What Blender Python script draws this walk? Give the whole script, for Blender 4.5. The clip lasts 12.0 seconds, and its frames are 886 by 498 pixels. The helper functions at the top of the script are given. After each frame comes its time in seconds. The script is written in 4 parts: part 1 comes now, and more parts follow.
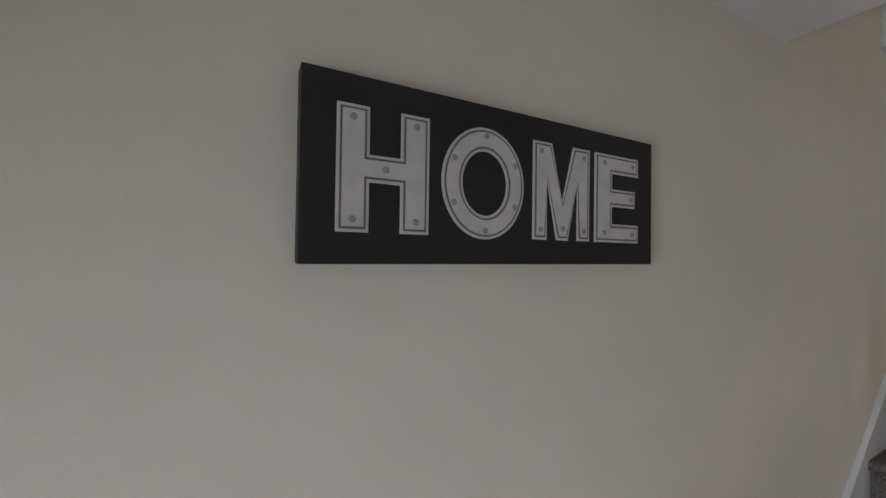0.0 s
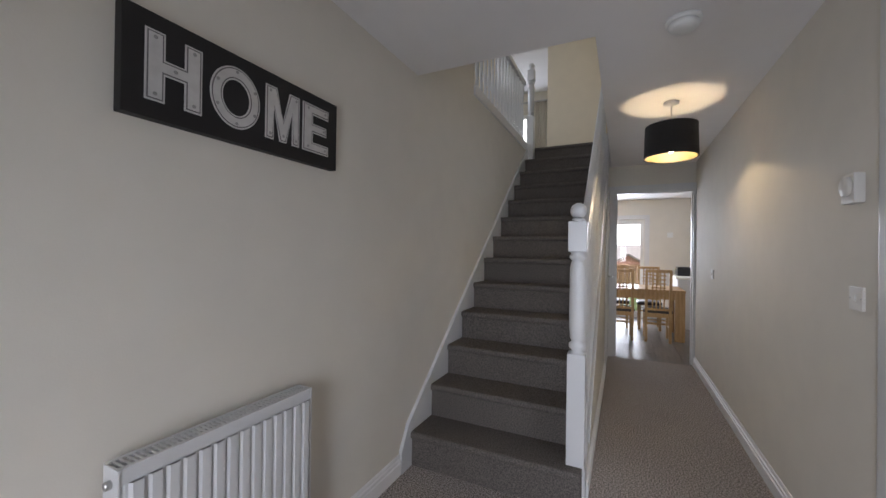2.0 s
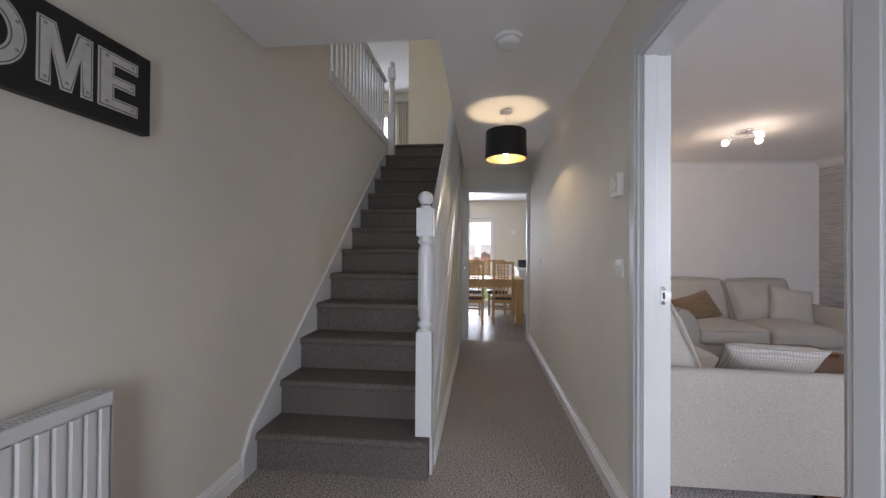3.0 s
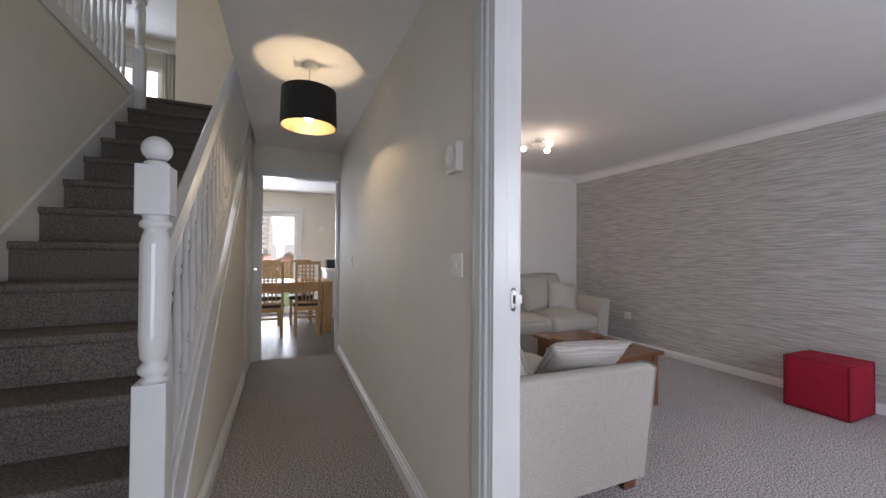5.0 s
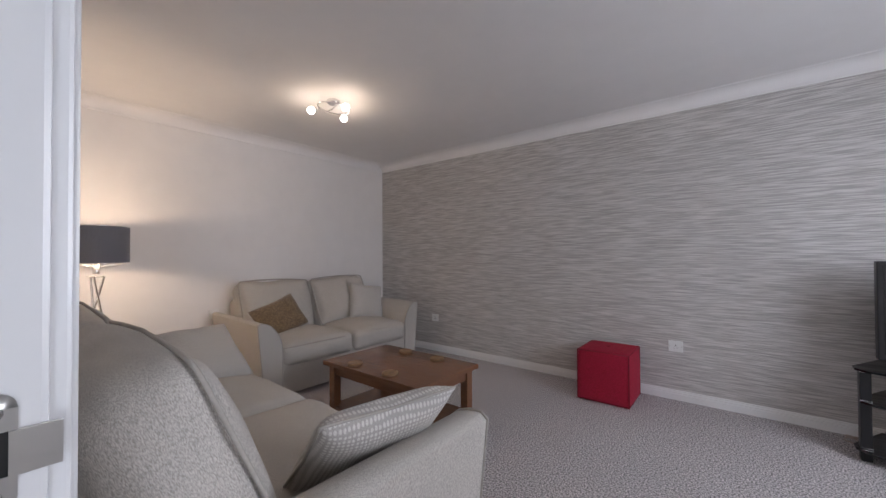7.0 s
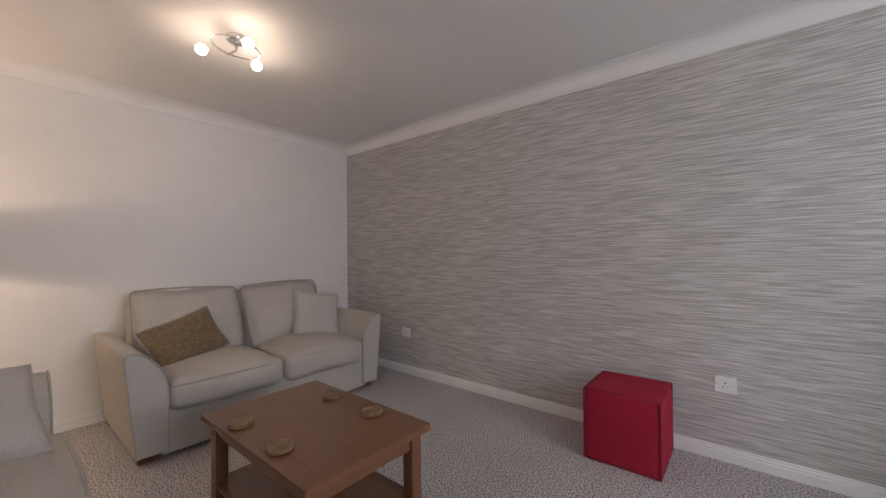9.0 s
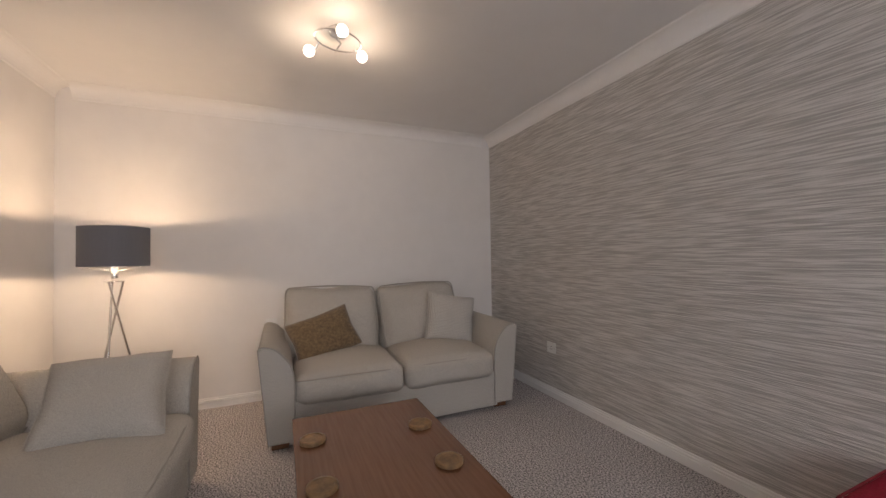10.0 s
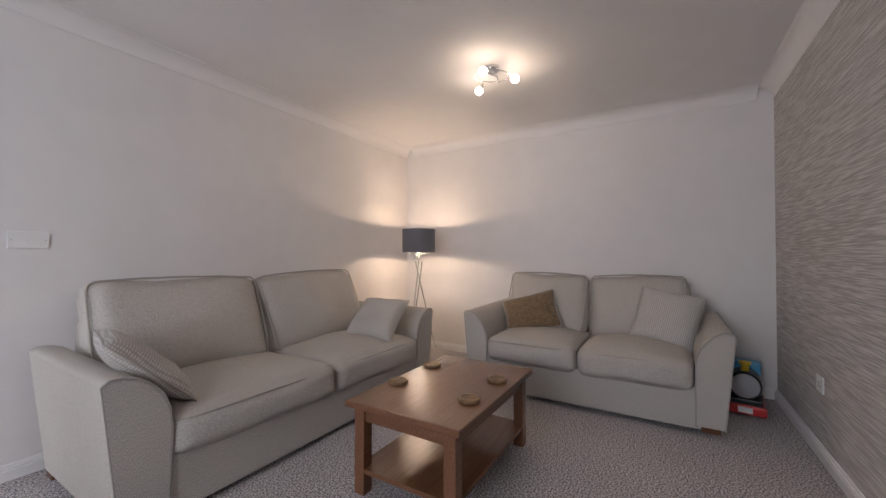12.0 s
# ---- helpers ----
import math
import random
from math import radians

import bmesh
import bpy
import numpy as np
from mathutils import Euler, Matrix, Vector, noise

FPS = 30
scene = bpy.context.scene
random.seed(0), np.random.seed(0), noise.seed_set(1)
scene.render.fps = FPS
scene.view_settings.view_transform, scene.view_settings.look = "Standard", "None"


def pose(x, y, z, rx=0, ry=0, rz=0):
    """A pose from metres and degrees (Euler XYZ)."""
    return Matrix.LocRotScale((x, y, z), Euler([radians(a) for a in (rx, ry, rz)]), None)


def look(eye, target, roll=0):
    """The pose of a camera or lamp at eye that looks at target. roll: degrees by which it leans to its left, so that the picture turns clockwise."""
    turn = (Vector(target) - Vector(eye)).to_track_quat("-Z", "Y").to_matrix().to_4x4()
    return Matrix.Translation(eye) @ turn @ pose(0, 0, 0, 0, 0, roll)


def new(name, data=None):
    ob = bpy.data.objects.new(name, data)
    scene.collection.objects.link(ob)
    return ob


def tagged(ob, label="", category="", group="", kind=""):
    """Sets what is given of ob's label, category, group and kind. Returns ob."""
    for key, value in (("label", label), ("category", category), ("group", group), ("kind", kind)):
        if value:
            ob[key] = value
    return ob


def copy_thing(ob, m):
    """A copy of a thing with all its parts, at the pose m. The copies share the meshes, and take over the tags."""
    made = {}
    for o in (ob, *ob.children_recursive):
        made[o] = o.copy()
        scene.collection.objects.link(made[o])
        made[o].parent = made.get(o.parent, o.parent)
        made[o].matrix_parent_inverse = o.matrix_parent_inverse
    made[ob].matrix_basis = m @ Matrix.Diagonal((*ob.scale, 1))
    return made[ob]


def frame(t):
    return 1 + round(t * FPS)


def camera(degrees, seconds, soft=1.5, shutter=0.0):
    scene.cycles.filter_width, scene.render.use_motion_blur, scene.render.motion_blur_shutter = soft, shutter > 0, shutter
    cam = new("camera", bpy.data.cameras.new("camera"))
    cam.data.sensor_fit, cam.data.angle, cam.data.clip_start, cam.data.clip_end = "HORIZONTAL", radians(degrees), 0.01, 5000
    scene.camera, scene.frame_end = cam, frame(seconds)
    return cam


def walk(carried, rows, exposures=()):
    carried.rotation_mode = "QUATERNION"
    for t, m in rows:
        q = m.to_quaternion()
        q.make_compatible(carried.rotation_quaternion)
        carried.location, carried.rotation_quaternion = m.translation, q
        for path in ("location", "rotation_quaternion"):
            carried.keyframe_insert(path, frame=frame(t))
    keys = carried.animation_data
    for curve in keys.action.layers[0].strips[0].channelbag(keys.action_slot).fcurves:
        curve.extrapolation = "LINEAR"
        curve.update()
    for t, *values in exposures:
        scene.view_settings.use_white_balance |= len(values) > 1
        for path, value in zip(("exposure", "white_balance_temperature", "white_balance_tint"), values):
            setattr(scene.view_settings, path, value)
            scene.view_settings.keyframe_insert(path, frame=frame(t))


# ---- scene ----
cam = camera(99.7, 12.0)
PATH = [
    (0, (0.489, 0.205, 1.664), (1.416, 1.977, 1.694), 0.8),
    (0.5, (0.391, 0.035, 1.556), (1.414, 1.755, 1.584), 0.9),
    (1, (0.282, -0.17, 1.449), (1.499, 1.417, 1.469), 0.7),
    (1.5, (0.159, -0.306, 1.376), (1.678, 0.996, 1.377), 0.8),
    (2, (0.064, -0.376, 1.307), (1.866, 0.491, 1.316), 0.8),
    (2.5, (0.036, -0.435, 1.257), (1.983, 0.021, 1.27), 0.6),
    (4.5, (0.419, -0.516, 1.198), (2.386, -0.878, 1.222), 0.2),
    (5, (0.668, -0.552, 1.195), (2.511, -1.328, 1.221), 0.4),
    (5.5, (0.911, -0.68, 1.182), (2.515, -1.874, 1.212), 0.1),
    (6, (1.106, -0.866, 1.185), (2.502, -2.297, 1.208), -0.2),
    (6.5, (1.252, -1.071, 1.183), (2.545, -2.597, 1.205), -0.3),
    (7.1, (1.341, -1.251, 1.172), (2.594, -2.81, 1.201), -0.3),
    (9, (1.645, -2.112, 1.174), (2.916, -3.656, 1.198), -0.5),
    (9.5, (1.752, -2.435, 1.186), (3.229, -3.784, 1.202), -0.7),
    (10, (1.796, -2.709, 1.159), (3.633, -3.498, 1.2), -0.8),
    (10.5, (1.704, -3.045, 1.143), (3.704, -3.047, 1.195), -0.5),
    (11, (1.593, -3.404, 1.146), (3.499, -2.801, 1.171), -0.3),
    (11.5, (1.535, -3.783, 1.113), (3.305, -2.853, 1.142), 0.0),
    (12, (1.478, -4.029, 1.104), (3.192, -3.0, 1.133), -0.0),
]
walk(cam, [(t, look(eye, target, roll)) for t, eye, target, roll in PATH],
     exposures=[(0, 0.05, 6550, 16), (2.5, 0.0, 6500, 17), (5.5, 0.0, 6500, 17), (7, -0.06, 6500, 17), (9, -0.04, 6950, 18), (10, -0.04, 7350, 18), (11, -0.03, 7250, 18), (12, 0.0, 6700, 18)])

# ---- world, sun and large lights ----
world = bpy.data.worlds.new("sky")
scene.world = world
world.use_nodes = True
_sky = world.node_tree.nodes.new("ShaderNodeTexSky")
_sky.sky_type, _sky.sun_disc = "NISHITA", False
_sky.sun_elevation, _sky.sun_rotation = radians(38), radians(220)
_sky.air_density, _sky.dust_density = 1.0, 7.0
world.node_tree.links.new(_sky.outputs[0], world.node_tree.nodes["Background"].inputs[0])
world.node_tree.nodes["Background"].inputs[1].default_value = 0.15


def lamp(name, kind, m, watts, colour, size=0.03, size_y=None):
    d = bpy.data.lights.new(name, kind)
    d.energy, d.color = watts, colour
    if kind == "AREA":
        d.shape, d.size, d.size_y = "RECTANGLE", size, size_y
    elif kind == "SUN":
        d.angle = radians(size)
    else:
        d.shadow_soft_size = size
    ob = new(name, d)
    ob.matrix_basis = m
    return ob


COOL, WARM = (0.78, 0.88, 1.0), (1.0, 0.80, 0.58)
lamp("sun", "SUN", look((4, -16, 12), (8, 0, 0)), 3.0, (1.0, 0.96, 0.9), 12)
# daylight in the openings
lamp("living_window_light", "AREA", look((-0.62, -3.0, 1.5), (3.0, -3.0, 0.1)), 47, COOL, 1.7, 1.15)
# added fill to brighten the hall from behind; no source is known there
_hall_fill = lamp("hall_fill_light", "AREA", look((-1.02, -0.22, 0.95), (2.0, -0.33, 0.35)), 16, COOL, 0.56, 1.3)
_hall_fill.data.spread = radians(125)      # beam narrowed so the wall beside it stays darker
lamp("patio_light", "AREA", look((8.62, 0.1, 1.1), (6.0, 0.0, 0.9)), 95, COOL, 1.5, 1.8)
lamp("bedroom_window_light", "AREA", look((8.92, 2.12, 4.1), (6.0, 1.3, 3.8)), 26, COOL, 0.9, 1.0)
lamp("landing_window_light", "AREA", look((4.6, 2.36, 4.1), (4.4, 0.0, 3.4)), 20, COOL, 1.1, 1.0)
# lamps that are lit
lamp("pendant_bulb_light", "POINT", pose(3.20, -0.68, 2.063), 4.6, (1.0, 0.80, 0.46), 0.012)
# split into two sources, so light starts at both shade rims, as bounce would
for z in (1.158, 1.342):
    lamp("floor_lamp_light", "POINT", pose(4.80, -1.73, z), 8.0, (1.0, 0.75, 0.51), 0.02)
BULBS = ((3.959, -2.849, 2.307), (3.932, -3.135, 2.317), (3.714, -2.993, 2.313))
for b in BULBS:
    lamp("spot_bulb_light", "POINT", pose(b[0], b[1], b[2]), 1.5, WARM, 0.03)


# ---- materials ----
def material(name, colour, rough=0.6, metal=0.0, vary=0.08, scale=6.0, bump=0.0, bump_scale=60.0,
             colour2=None, stretch=(1, 1, 1), spec=0.5, detail=4.0, sheen=0.0, band=(0.35, 0.65), piece=0.0):
    m = bpy.data.materials.new(name)
    m.use_nodes = True
    nt = m.node_tree
    p = nt.nodes["Principled BSDF"]
    p.inputs["Roughness"].default_value, p.inputs["Metallic"].default_value = rough, metal
    p.inputs["Specular IOR Level"].default_value = spec
    if sheen:
        p.inputs["Sheen Weight"].default_value = sheen
    tc = nt.nodes.new("ShaderNodeTexCoord")
    mp = nt.nodes.new("ShaderNodeMapping")
    mp.inputs["Scale"].default_value = stretch
    nt.links.new(tc.outputs["Object"], mp.inputs[0])
    n1 = nt.nodes.new("ShaderNodeTexNoise")
    n1.inputs["Scale"].default_value, n1.inputs["Detail"].default_value = scale, detail
    nt.links.new(mp.outputs[0], n1.inputs["Vector"])
    ramp = nt.nodes.new("ShaderNodeValToRGB")
    c2 = colour2 or tuple(c * (1 - vary) for c in colour)
    ramp.color_ramp.elements[0].position, ramp.color_ramp.elements[1].position = band
    ramp.color_ramp.elements[0].color, ramp.color_ramp.elements[1].color = (*c2, 1), (*colour, 1)
    nt.links.new(n1.outputs[0], ramp.inputs[0])
    out = ramp.outputs[0]
    # slow, large wear
    n2 = nt.nodes.new("ShaderNodeTexNoise")
    n2.inputs["Scale"].default_value = 1.7
    nt.links.new(tc.outputs["Object"], n2.inputs["Vector"])
    hs = nt.nodes.new("ShaderNodeHueSaturation")
    mr = nt.nodes.new("ShaderNodeMapRange")
    mr.inputs[3].default_value, mr.inputs[4].default_value = 1 - vary * 0.7, 1 + vary * 0.5
    nt.links.new(n2.outputs[0], mr.inputs[0])
    nt.links.new(out, hs.inputs["Color"])
    if piece:
        oi = nt.nodes.new("ShaderNodeObjectInfo")
        mm = nt.nodes.new("ShaderNodeMath")
        mm.operation = "MULTIPLY_ADD"
        mm.inputs[1].default_value = piece
        nt.links.new(oi.outputs["Random"], mm.inputs[0])
        nt.links.new(mr.outputs[0], mm.inputs[2])
        nt.links.new(mm.outputs[0], hs.inputs["Value"])
    else:
        nt.links.new(mr.outputs[0], hs.inputs["Value"])
    nt.links.new(hs.outputs[0], p.inputs["Base Color"])
    if bump:
        n3 = nt.nodes.new("ShaderNodeTexNoise")
        n3.inputs["Scale"].default_value, n3.inputs["Detail"].default_value = bump_scale, 3
        nt.links.new(mp.outputs[0], n3.inputs["Vector"])
        bp = nt.nodes.new("ShaderNodeBump")
        bp.inputs["Strength"].default_value, bp.inputs["Distance"].default_value = bump, 0.01
        nt.links.new(n3.outputs[0], bp.inputs["Height"])
        nt.links.new(bp.outputs[0], p.inputs["Normal"])
    return m


def glass(name, colour=(1, 1, 1), rough=0.0):
    m = bpy.data.materials.new(name)
    m.use_nodes = True
    p = m.node_tree.nodes["Principled BSDF"]
    p.inputs["Base Color"].default_value = (*colour, 1)
    p.inputs["Transmission Weight"].default_value, p.inputs["Roughness"].default_value = 1.0, rough
    p.inputs["IOR"].default_value = 1.45
    return m


def glow(name, colour, strength):
    m = bpy.data.materials.new(name)
    m.use_nodes = True
    p = m.node_tree.nodes["Principled BSDF"]
    p.inputs["Base Color"].default_value = (*colour, 1)
    p.inputs["Emission Color"].default_value = (*colour, 1)
    p.inputs["Emission Strength"].default_value = strength
    return m


PAINT = material("hall_wall_paint", (0.745, 0.70, 0.62), 0.7, vary=0.03, bump=0.06, bump_scale=180, spec=0.25)
WHITEWALL = material("living_wall_paint", (0.78, 0.755, 0.74), 0.7, vary=0.03, bump=0.06, bump_scale=180)
CEIL = material("ceiling_paint", (0.80, 0.78, 0.77), 0.8, vary=0.02, bump=0.05, bump_scale=120)
GLOSS = material("white_gloss_wood", (0.68, 0.68, 0.68), 0.28, vary=0.03, bump=0.02, bump_scale=40)
# the white woodwork again, lightened to make up for weak light near the floor
SKIRTING = material("skirting_lightened_white", (0.82, 0.81, 0.80), 0.35, vary=0.04, bump=0.02, bump_scale=40)
PLASTIC = material("white_plastic", (0.80, 0.80, 0.78), 0.35, vary=0.02)
CARPET = material("hall_carpet", (0.60, 0.53, 0.485), 0.95, vary=0.18, scale=118, colour2=(0.14, 0.123, 0.115), bump=0.55, bump_scale=200, spec=0.1, detail=2.5, band=(0.36, 0.64))
STAIRCARPET = material("stair_carpet", (0.20, 0.176, 0.158), 0.95, vary=0.2, scale=150, colour2=(0.09, 0.079, 0.072), bump=0.4, bump_scale=230, spec=0.1, detail=3, band=(0.36, 0.64))
LCARPET = material("living_carpet", (0.80, 0.74, 0.73), 0.95, vary=0.16, scale=120, colour2=(0.125, 0.117, 0.118), bump=0.6, bump_scale=200, spec=0.1, detail=2.5, band=(0.37, 0.63))
FABRIC = material("sofa_fabric", (0.64, 0.60, 0.55), 0.9, vary=0.14, scale=310, colour2=(0.36, 0.335, 0.30), bump=0.4, bump_scale=400, spec=0.2, stretch=(1.6, 1.6, 0.45))
PIPING = material("sofa_piping", (0.40, 0.37, 0.33), 0.9, vary=0.1, scale=120)
BROWNFAB = material("brown_cushion_fabric", (0.25, 0.165, 0.085), 0.85, vary=0.2, scale=60, colour2=(0.14, 0.09, 0.048), bump=0.5, bump_scale=120, sheen=0.3)
REDSEAM = material("red_seam", (0.24, 0.008, 0.022), 0.85, vary=0.1, scale=80)
REDFAB = material("red_pouffe_fabric", (0.42, 0.014, 0.045), 0.85, vary=0.12, scale=140, colour2=(0.29, 0.01, 0.026), bump=0.35, bump_scale=240, spec=0.3)
WOOD = material("dark_table_wood", (0.20, 0.092, 0.049), 0.19, vary=0.10, scale=4, colour2=(0.165, 0.072, 0.036), stretch=(1.2, 22, 22), bump=0.03, bump_scale=20)
OAK = material("oak_wood", (0.50, 0.31, 0.13), 0.4, vary=0.12, scale=5, colour2=(0.38, 0.22, 0.085), stretch=(8, 8, 1), bump=0.05, bump_scale=20)
COASTER = material("coaster_wood", (0.26, 0.15, 0.07), 0.55, vary=0.2, scale=40, colour2=(0.15, 0.085, 0.04))
KFLOOR = material("kitchen_plank", (0.145, 0.125, 0.11), 0.36, vary=0.15, scale=3, colour2=(0.10, 0.085, 0.075), stretch=(1, 9, 1), piece=0.25)
CHROME = material("chrome", (0.8, 0.8, 0.8), 0.12, 1.0, vary=0.02)
STEEL = material("brushed_steel", (0.55, 0.54, 0.52), 0.3, 1.0, vary=0.05)
BLACK = material("black_canvas", (0.014, 0.012, 0.012), 0.6, vary=0.2, bump=0.1, bump_scale=300)
BLACKFAB = material("black_shade_fabric", (0.013, 0.012, 0.012), 0.75, vary=0.1, scale=200, bump=0.2, bump_scale=400)
GOLD = material("gold_shade_lining", (0.24, 0.18, 0.085), 0.5, 0.0, vary=0.06, scale=20)
GREYFAB = material("grey_shade_fabric", (0.17, 0.17, 0.19), 0.8, vary=0.06, scale=160, bump=0.2, bump_scale=400)
WHITELINE = material("white_shade_lining", (0.85, 0.83, 0.78), 0.6, vary=0.02)
BLACKGLASS = material("black_glass", (0.01, 0.011, 0.012), 0.05, vary=0.05)
BLACKPLASTIC = material("black_plastic", (0.012, 0.012, 0.013), 0.3, vary=0.1)
# white plastic with the shade of the hall wall put into its colour
SHADEDPLASTIC = material("shaded_white_plastic", (0.76, 0.73, 0.68), 0.4, vary=0.03)
LETTER = material("letter_white", (0.62, 0.60, 0.58), 0.6, vary=0.12, scale=25, bump=0.05)
STUD = material("letter_stud_grey", (0.36, 0.35, 0.34), 0.5, vary=0.15, scale=30)
# cream wall paint with the warm light upstairs put into its colour
UPPAINT_LIT = material("landing_wall_warm_lit", (0.80, 0.70, 0.53), 0.62, vary=0.03, bump=0.06, bump_scale=180)
LETTERDARK = material("letter_grey_line", (0.16, 0.15, 0.15), 0.6, vary=0.2, scale=30)
DARKSEAT = material("dark_leather", (0.045, 0.03, 0.024), 0.45, vary=0.15, bump=0.1)
# brick and tiles paled: bright outdoor haze is put into their colours
BRICK = material("haze_paled_brick", (0.58, 0.35, 0.31), 0.9, vary=0.15, scale=8, piece=0.3)
ROOF = material("haze_paled_tiles", (0.40, 0.40, 0.42), 0.8, vary=0.2, scale=6)
SKYGLOW = glow("overcast_sky", (0.93, 0.96, 1.0), 2.2)
RENDER = material("pale_render", (0.6, 0.58, 0.54), 0.9, vary=0.08)
FENCE = material("fence_wood", (0.30, 0.20, 0.12), 0.85, vary=0.2, scale=6, stretch=(6, 6, 1), piece=0.2)
GRASS = material("grass", (0.10, 0.16, 0.04), 0.95, vary=0.3, scale=30, bump=0.6, bump_scale=80)
TOYBLUE = material("toy_blue", (0.09, 0.40, 0.66), 0.3, vary=0.05)
TOYRED = material("toy_red", (0.55, 0.03, 0.03), 0.3, vary=0.05)
TOYGREY = material("toy_grey", (0.45, 0.45, 0.46), 0.4, vary=0.05)
TOYYELLOW = material("toy_yellow", (0.75, 0.5, 0.04), 0.3, vary=0.05)
CABLE = material("cable_sleeve", (0.42, 0.33, 0.28), 0.5, vary=0.1)
CURTAIN = material("curtain_cloth", (0.62, 0.57, 0.48), 0.9, vary=0.1, scale=80)
CLEAR = glass("clear_glass")
CRYSTAL = glow("lit_crystal_glass", (1.0, 0.93, 0.80), 9.0)
BULB = glow("lit_bulb", (1.0, 0.9, 0.72), 30.0)
LIT_SHADE = glow("lit_paper_shade", (1.0, 0.78, 0.42), 0.8)


def wallpaper_material():
    m = material("striped_textured_wallpaper", (0.66, 0.63, 0.61), 0.8, vary=0.04, scale=1.0, colour2=(0.41, 0.39, 0.372), spec=0.2,
                 stretch=(5.5, 1, 190), bump=0.6, bump_scale=1.3, detail=7.0, band=(0.41, 0.60))
    return m


WALLPAPER = wallpaper_material()


def dotted_material():
    m = material("dotted_cushion_fabric", (0.55, 0.52, 0.48), 0.9, vary=0.05, scale=120, bump=0.4, bump_scale=200)
    nt = m.node_tree
    p = nt.nodes["Principled BSDF"]
    tc = nt.nodes.new("ShaderNodeTexCoord")
    v = nt.nodes.new("ShaderNodeTexVoronoi")
    v.inputs["Scale"].default_value, v.inputs["Randomness"].default_value = 80, 0.15
    flat = nt.nodes.new("ShaderNodeMapping")
    flat.inputs["Scale"].default_value = (1, 1, 0)
    nt.links.new(tc.outputs["Object"], flat.inputs[0])
    nt.links.new(flat.outputs[0], v.inputs["Vector"])
    r = nt.nodes.new("ShaderNodeValToRGB")
    r.color_ramp.elements[0].position, r.color_ramp.elements[1].position = 0.28, 0.4
    r.color_ramp.elements[0].color, r.color_ramp.elements[1].color = (0.64, 0.615, 0.58, 1), (0.42, 0.395, 0.365, 1)
    nt.links.new(v.outputs["Distance"], r.inputs[0])
    nt.links.new(r.outputs[0], p.inputs["Base Color"])
    return m


DOTTED = dotted_material()


# ---- mesh helpers ----
def obj(name, bm, mat, parent=None, m=None, smooth=False):
    me = bpy.data.meshes.new(name)
    bmesh.ops.recalc_face_normals(bm, faces=bm.faces[:])
    bm.to_mesh(me)
    bm.free()
    me.materials.append(mat)
    if smooth:
        for f in me.polygons:
            f.use_smooth = True
    ob = new(name, me)
    ob.parent = parent
    if m is not None:
        ob.matrix_basis = m
    return ob


def add_box(bm, a, b, bevel=0.0, m=None):
    c = [(p + q) / 2 for p, q in zip(a, b)]
    s = [abs(q - p) for p, q in zip(a, b)]
    mat = Matrix.Translation(c) @ Matrix.Diagonal((*s, 1))
    made = bmesh.ops.create_cube(bm, size=1, matrix=(m or Matrix()) @ mat)["verts"]
    if bevel:
        edges = list({e for v in made for e in v.link_edges})
        bmesh.ops.bevel(bm, geom=edges, offset=bevel, segments=2, affect="EDGES", profile=0.7)


def boxes(name, items, mat, parent=None, bevel=0.0, m=None):
    bm = bmesh.new()
    for a, b in items:
        add_box(bm, a, b, bevel)
    return obj(name, bm, mat, parent, m)


def prism(name, pts, axis, lo, hi, mat, parent=None, bevel=0.0, m=None):
    """A flat outline pushed along an axis. pts are in the two other axes, in order."""
    bm = bmesh.new()
    def at(p, h):
        return {"x": (h, p[0], p[1]), "y": (p[0], h, p[1]), "z": (p[0], p[1], h)}[axis]
    va = [bm.verts.new(at(p, lo)) for p in pts]
    vb = [bm.verts.new(at(p, hi)) for p in pts]
    n = len(pts)
    bm.faces.new(va), bm.faces.new(vb[::-1])
    for i in range(n):
        bm.faces.new((va[i], vb[i], vb[(i + 1) % n], va[(i + 1) % n]))
    if bevel:
        bmesh.ops.bevel(bm, geom=bm.edges[:], offset=bevel, segments=2, affect="EDGES", profile=0.7)
    return obj(name, bm, mat, parent, m)


def lathe_into(bm, prof, cx=0, cy=0, n=20, closed=False):
    rings = [[bm.verts.new((cx + r * math.cos(2 * math.pi * i / n), cy + r * math.sin(2 * math.pi * i / n), z)) for i in range(n)] for r, z in prof]
    for a, b in zip(rings, rings[1:]):
        for i in range(n):
            bm.faces.new((a[i], a[(i + 1) % n], b[(i + 1) % n], b[i]))
    if closed:
        bm.faces.new(rings[0]), bm.faces.new(rings[-1])


def lathe(name, prof, mat, parent=None, m=None, n=20, closed=True):
    bm = bmesh.new()
    lathe_into(bm, prof, n=n, closed=closed)
    return obj(name, bm, mat, parent, m, smooth=True)


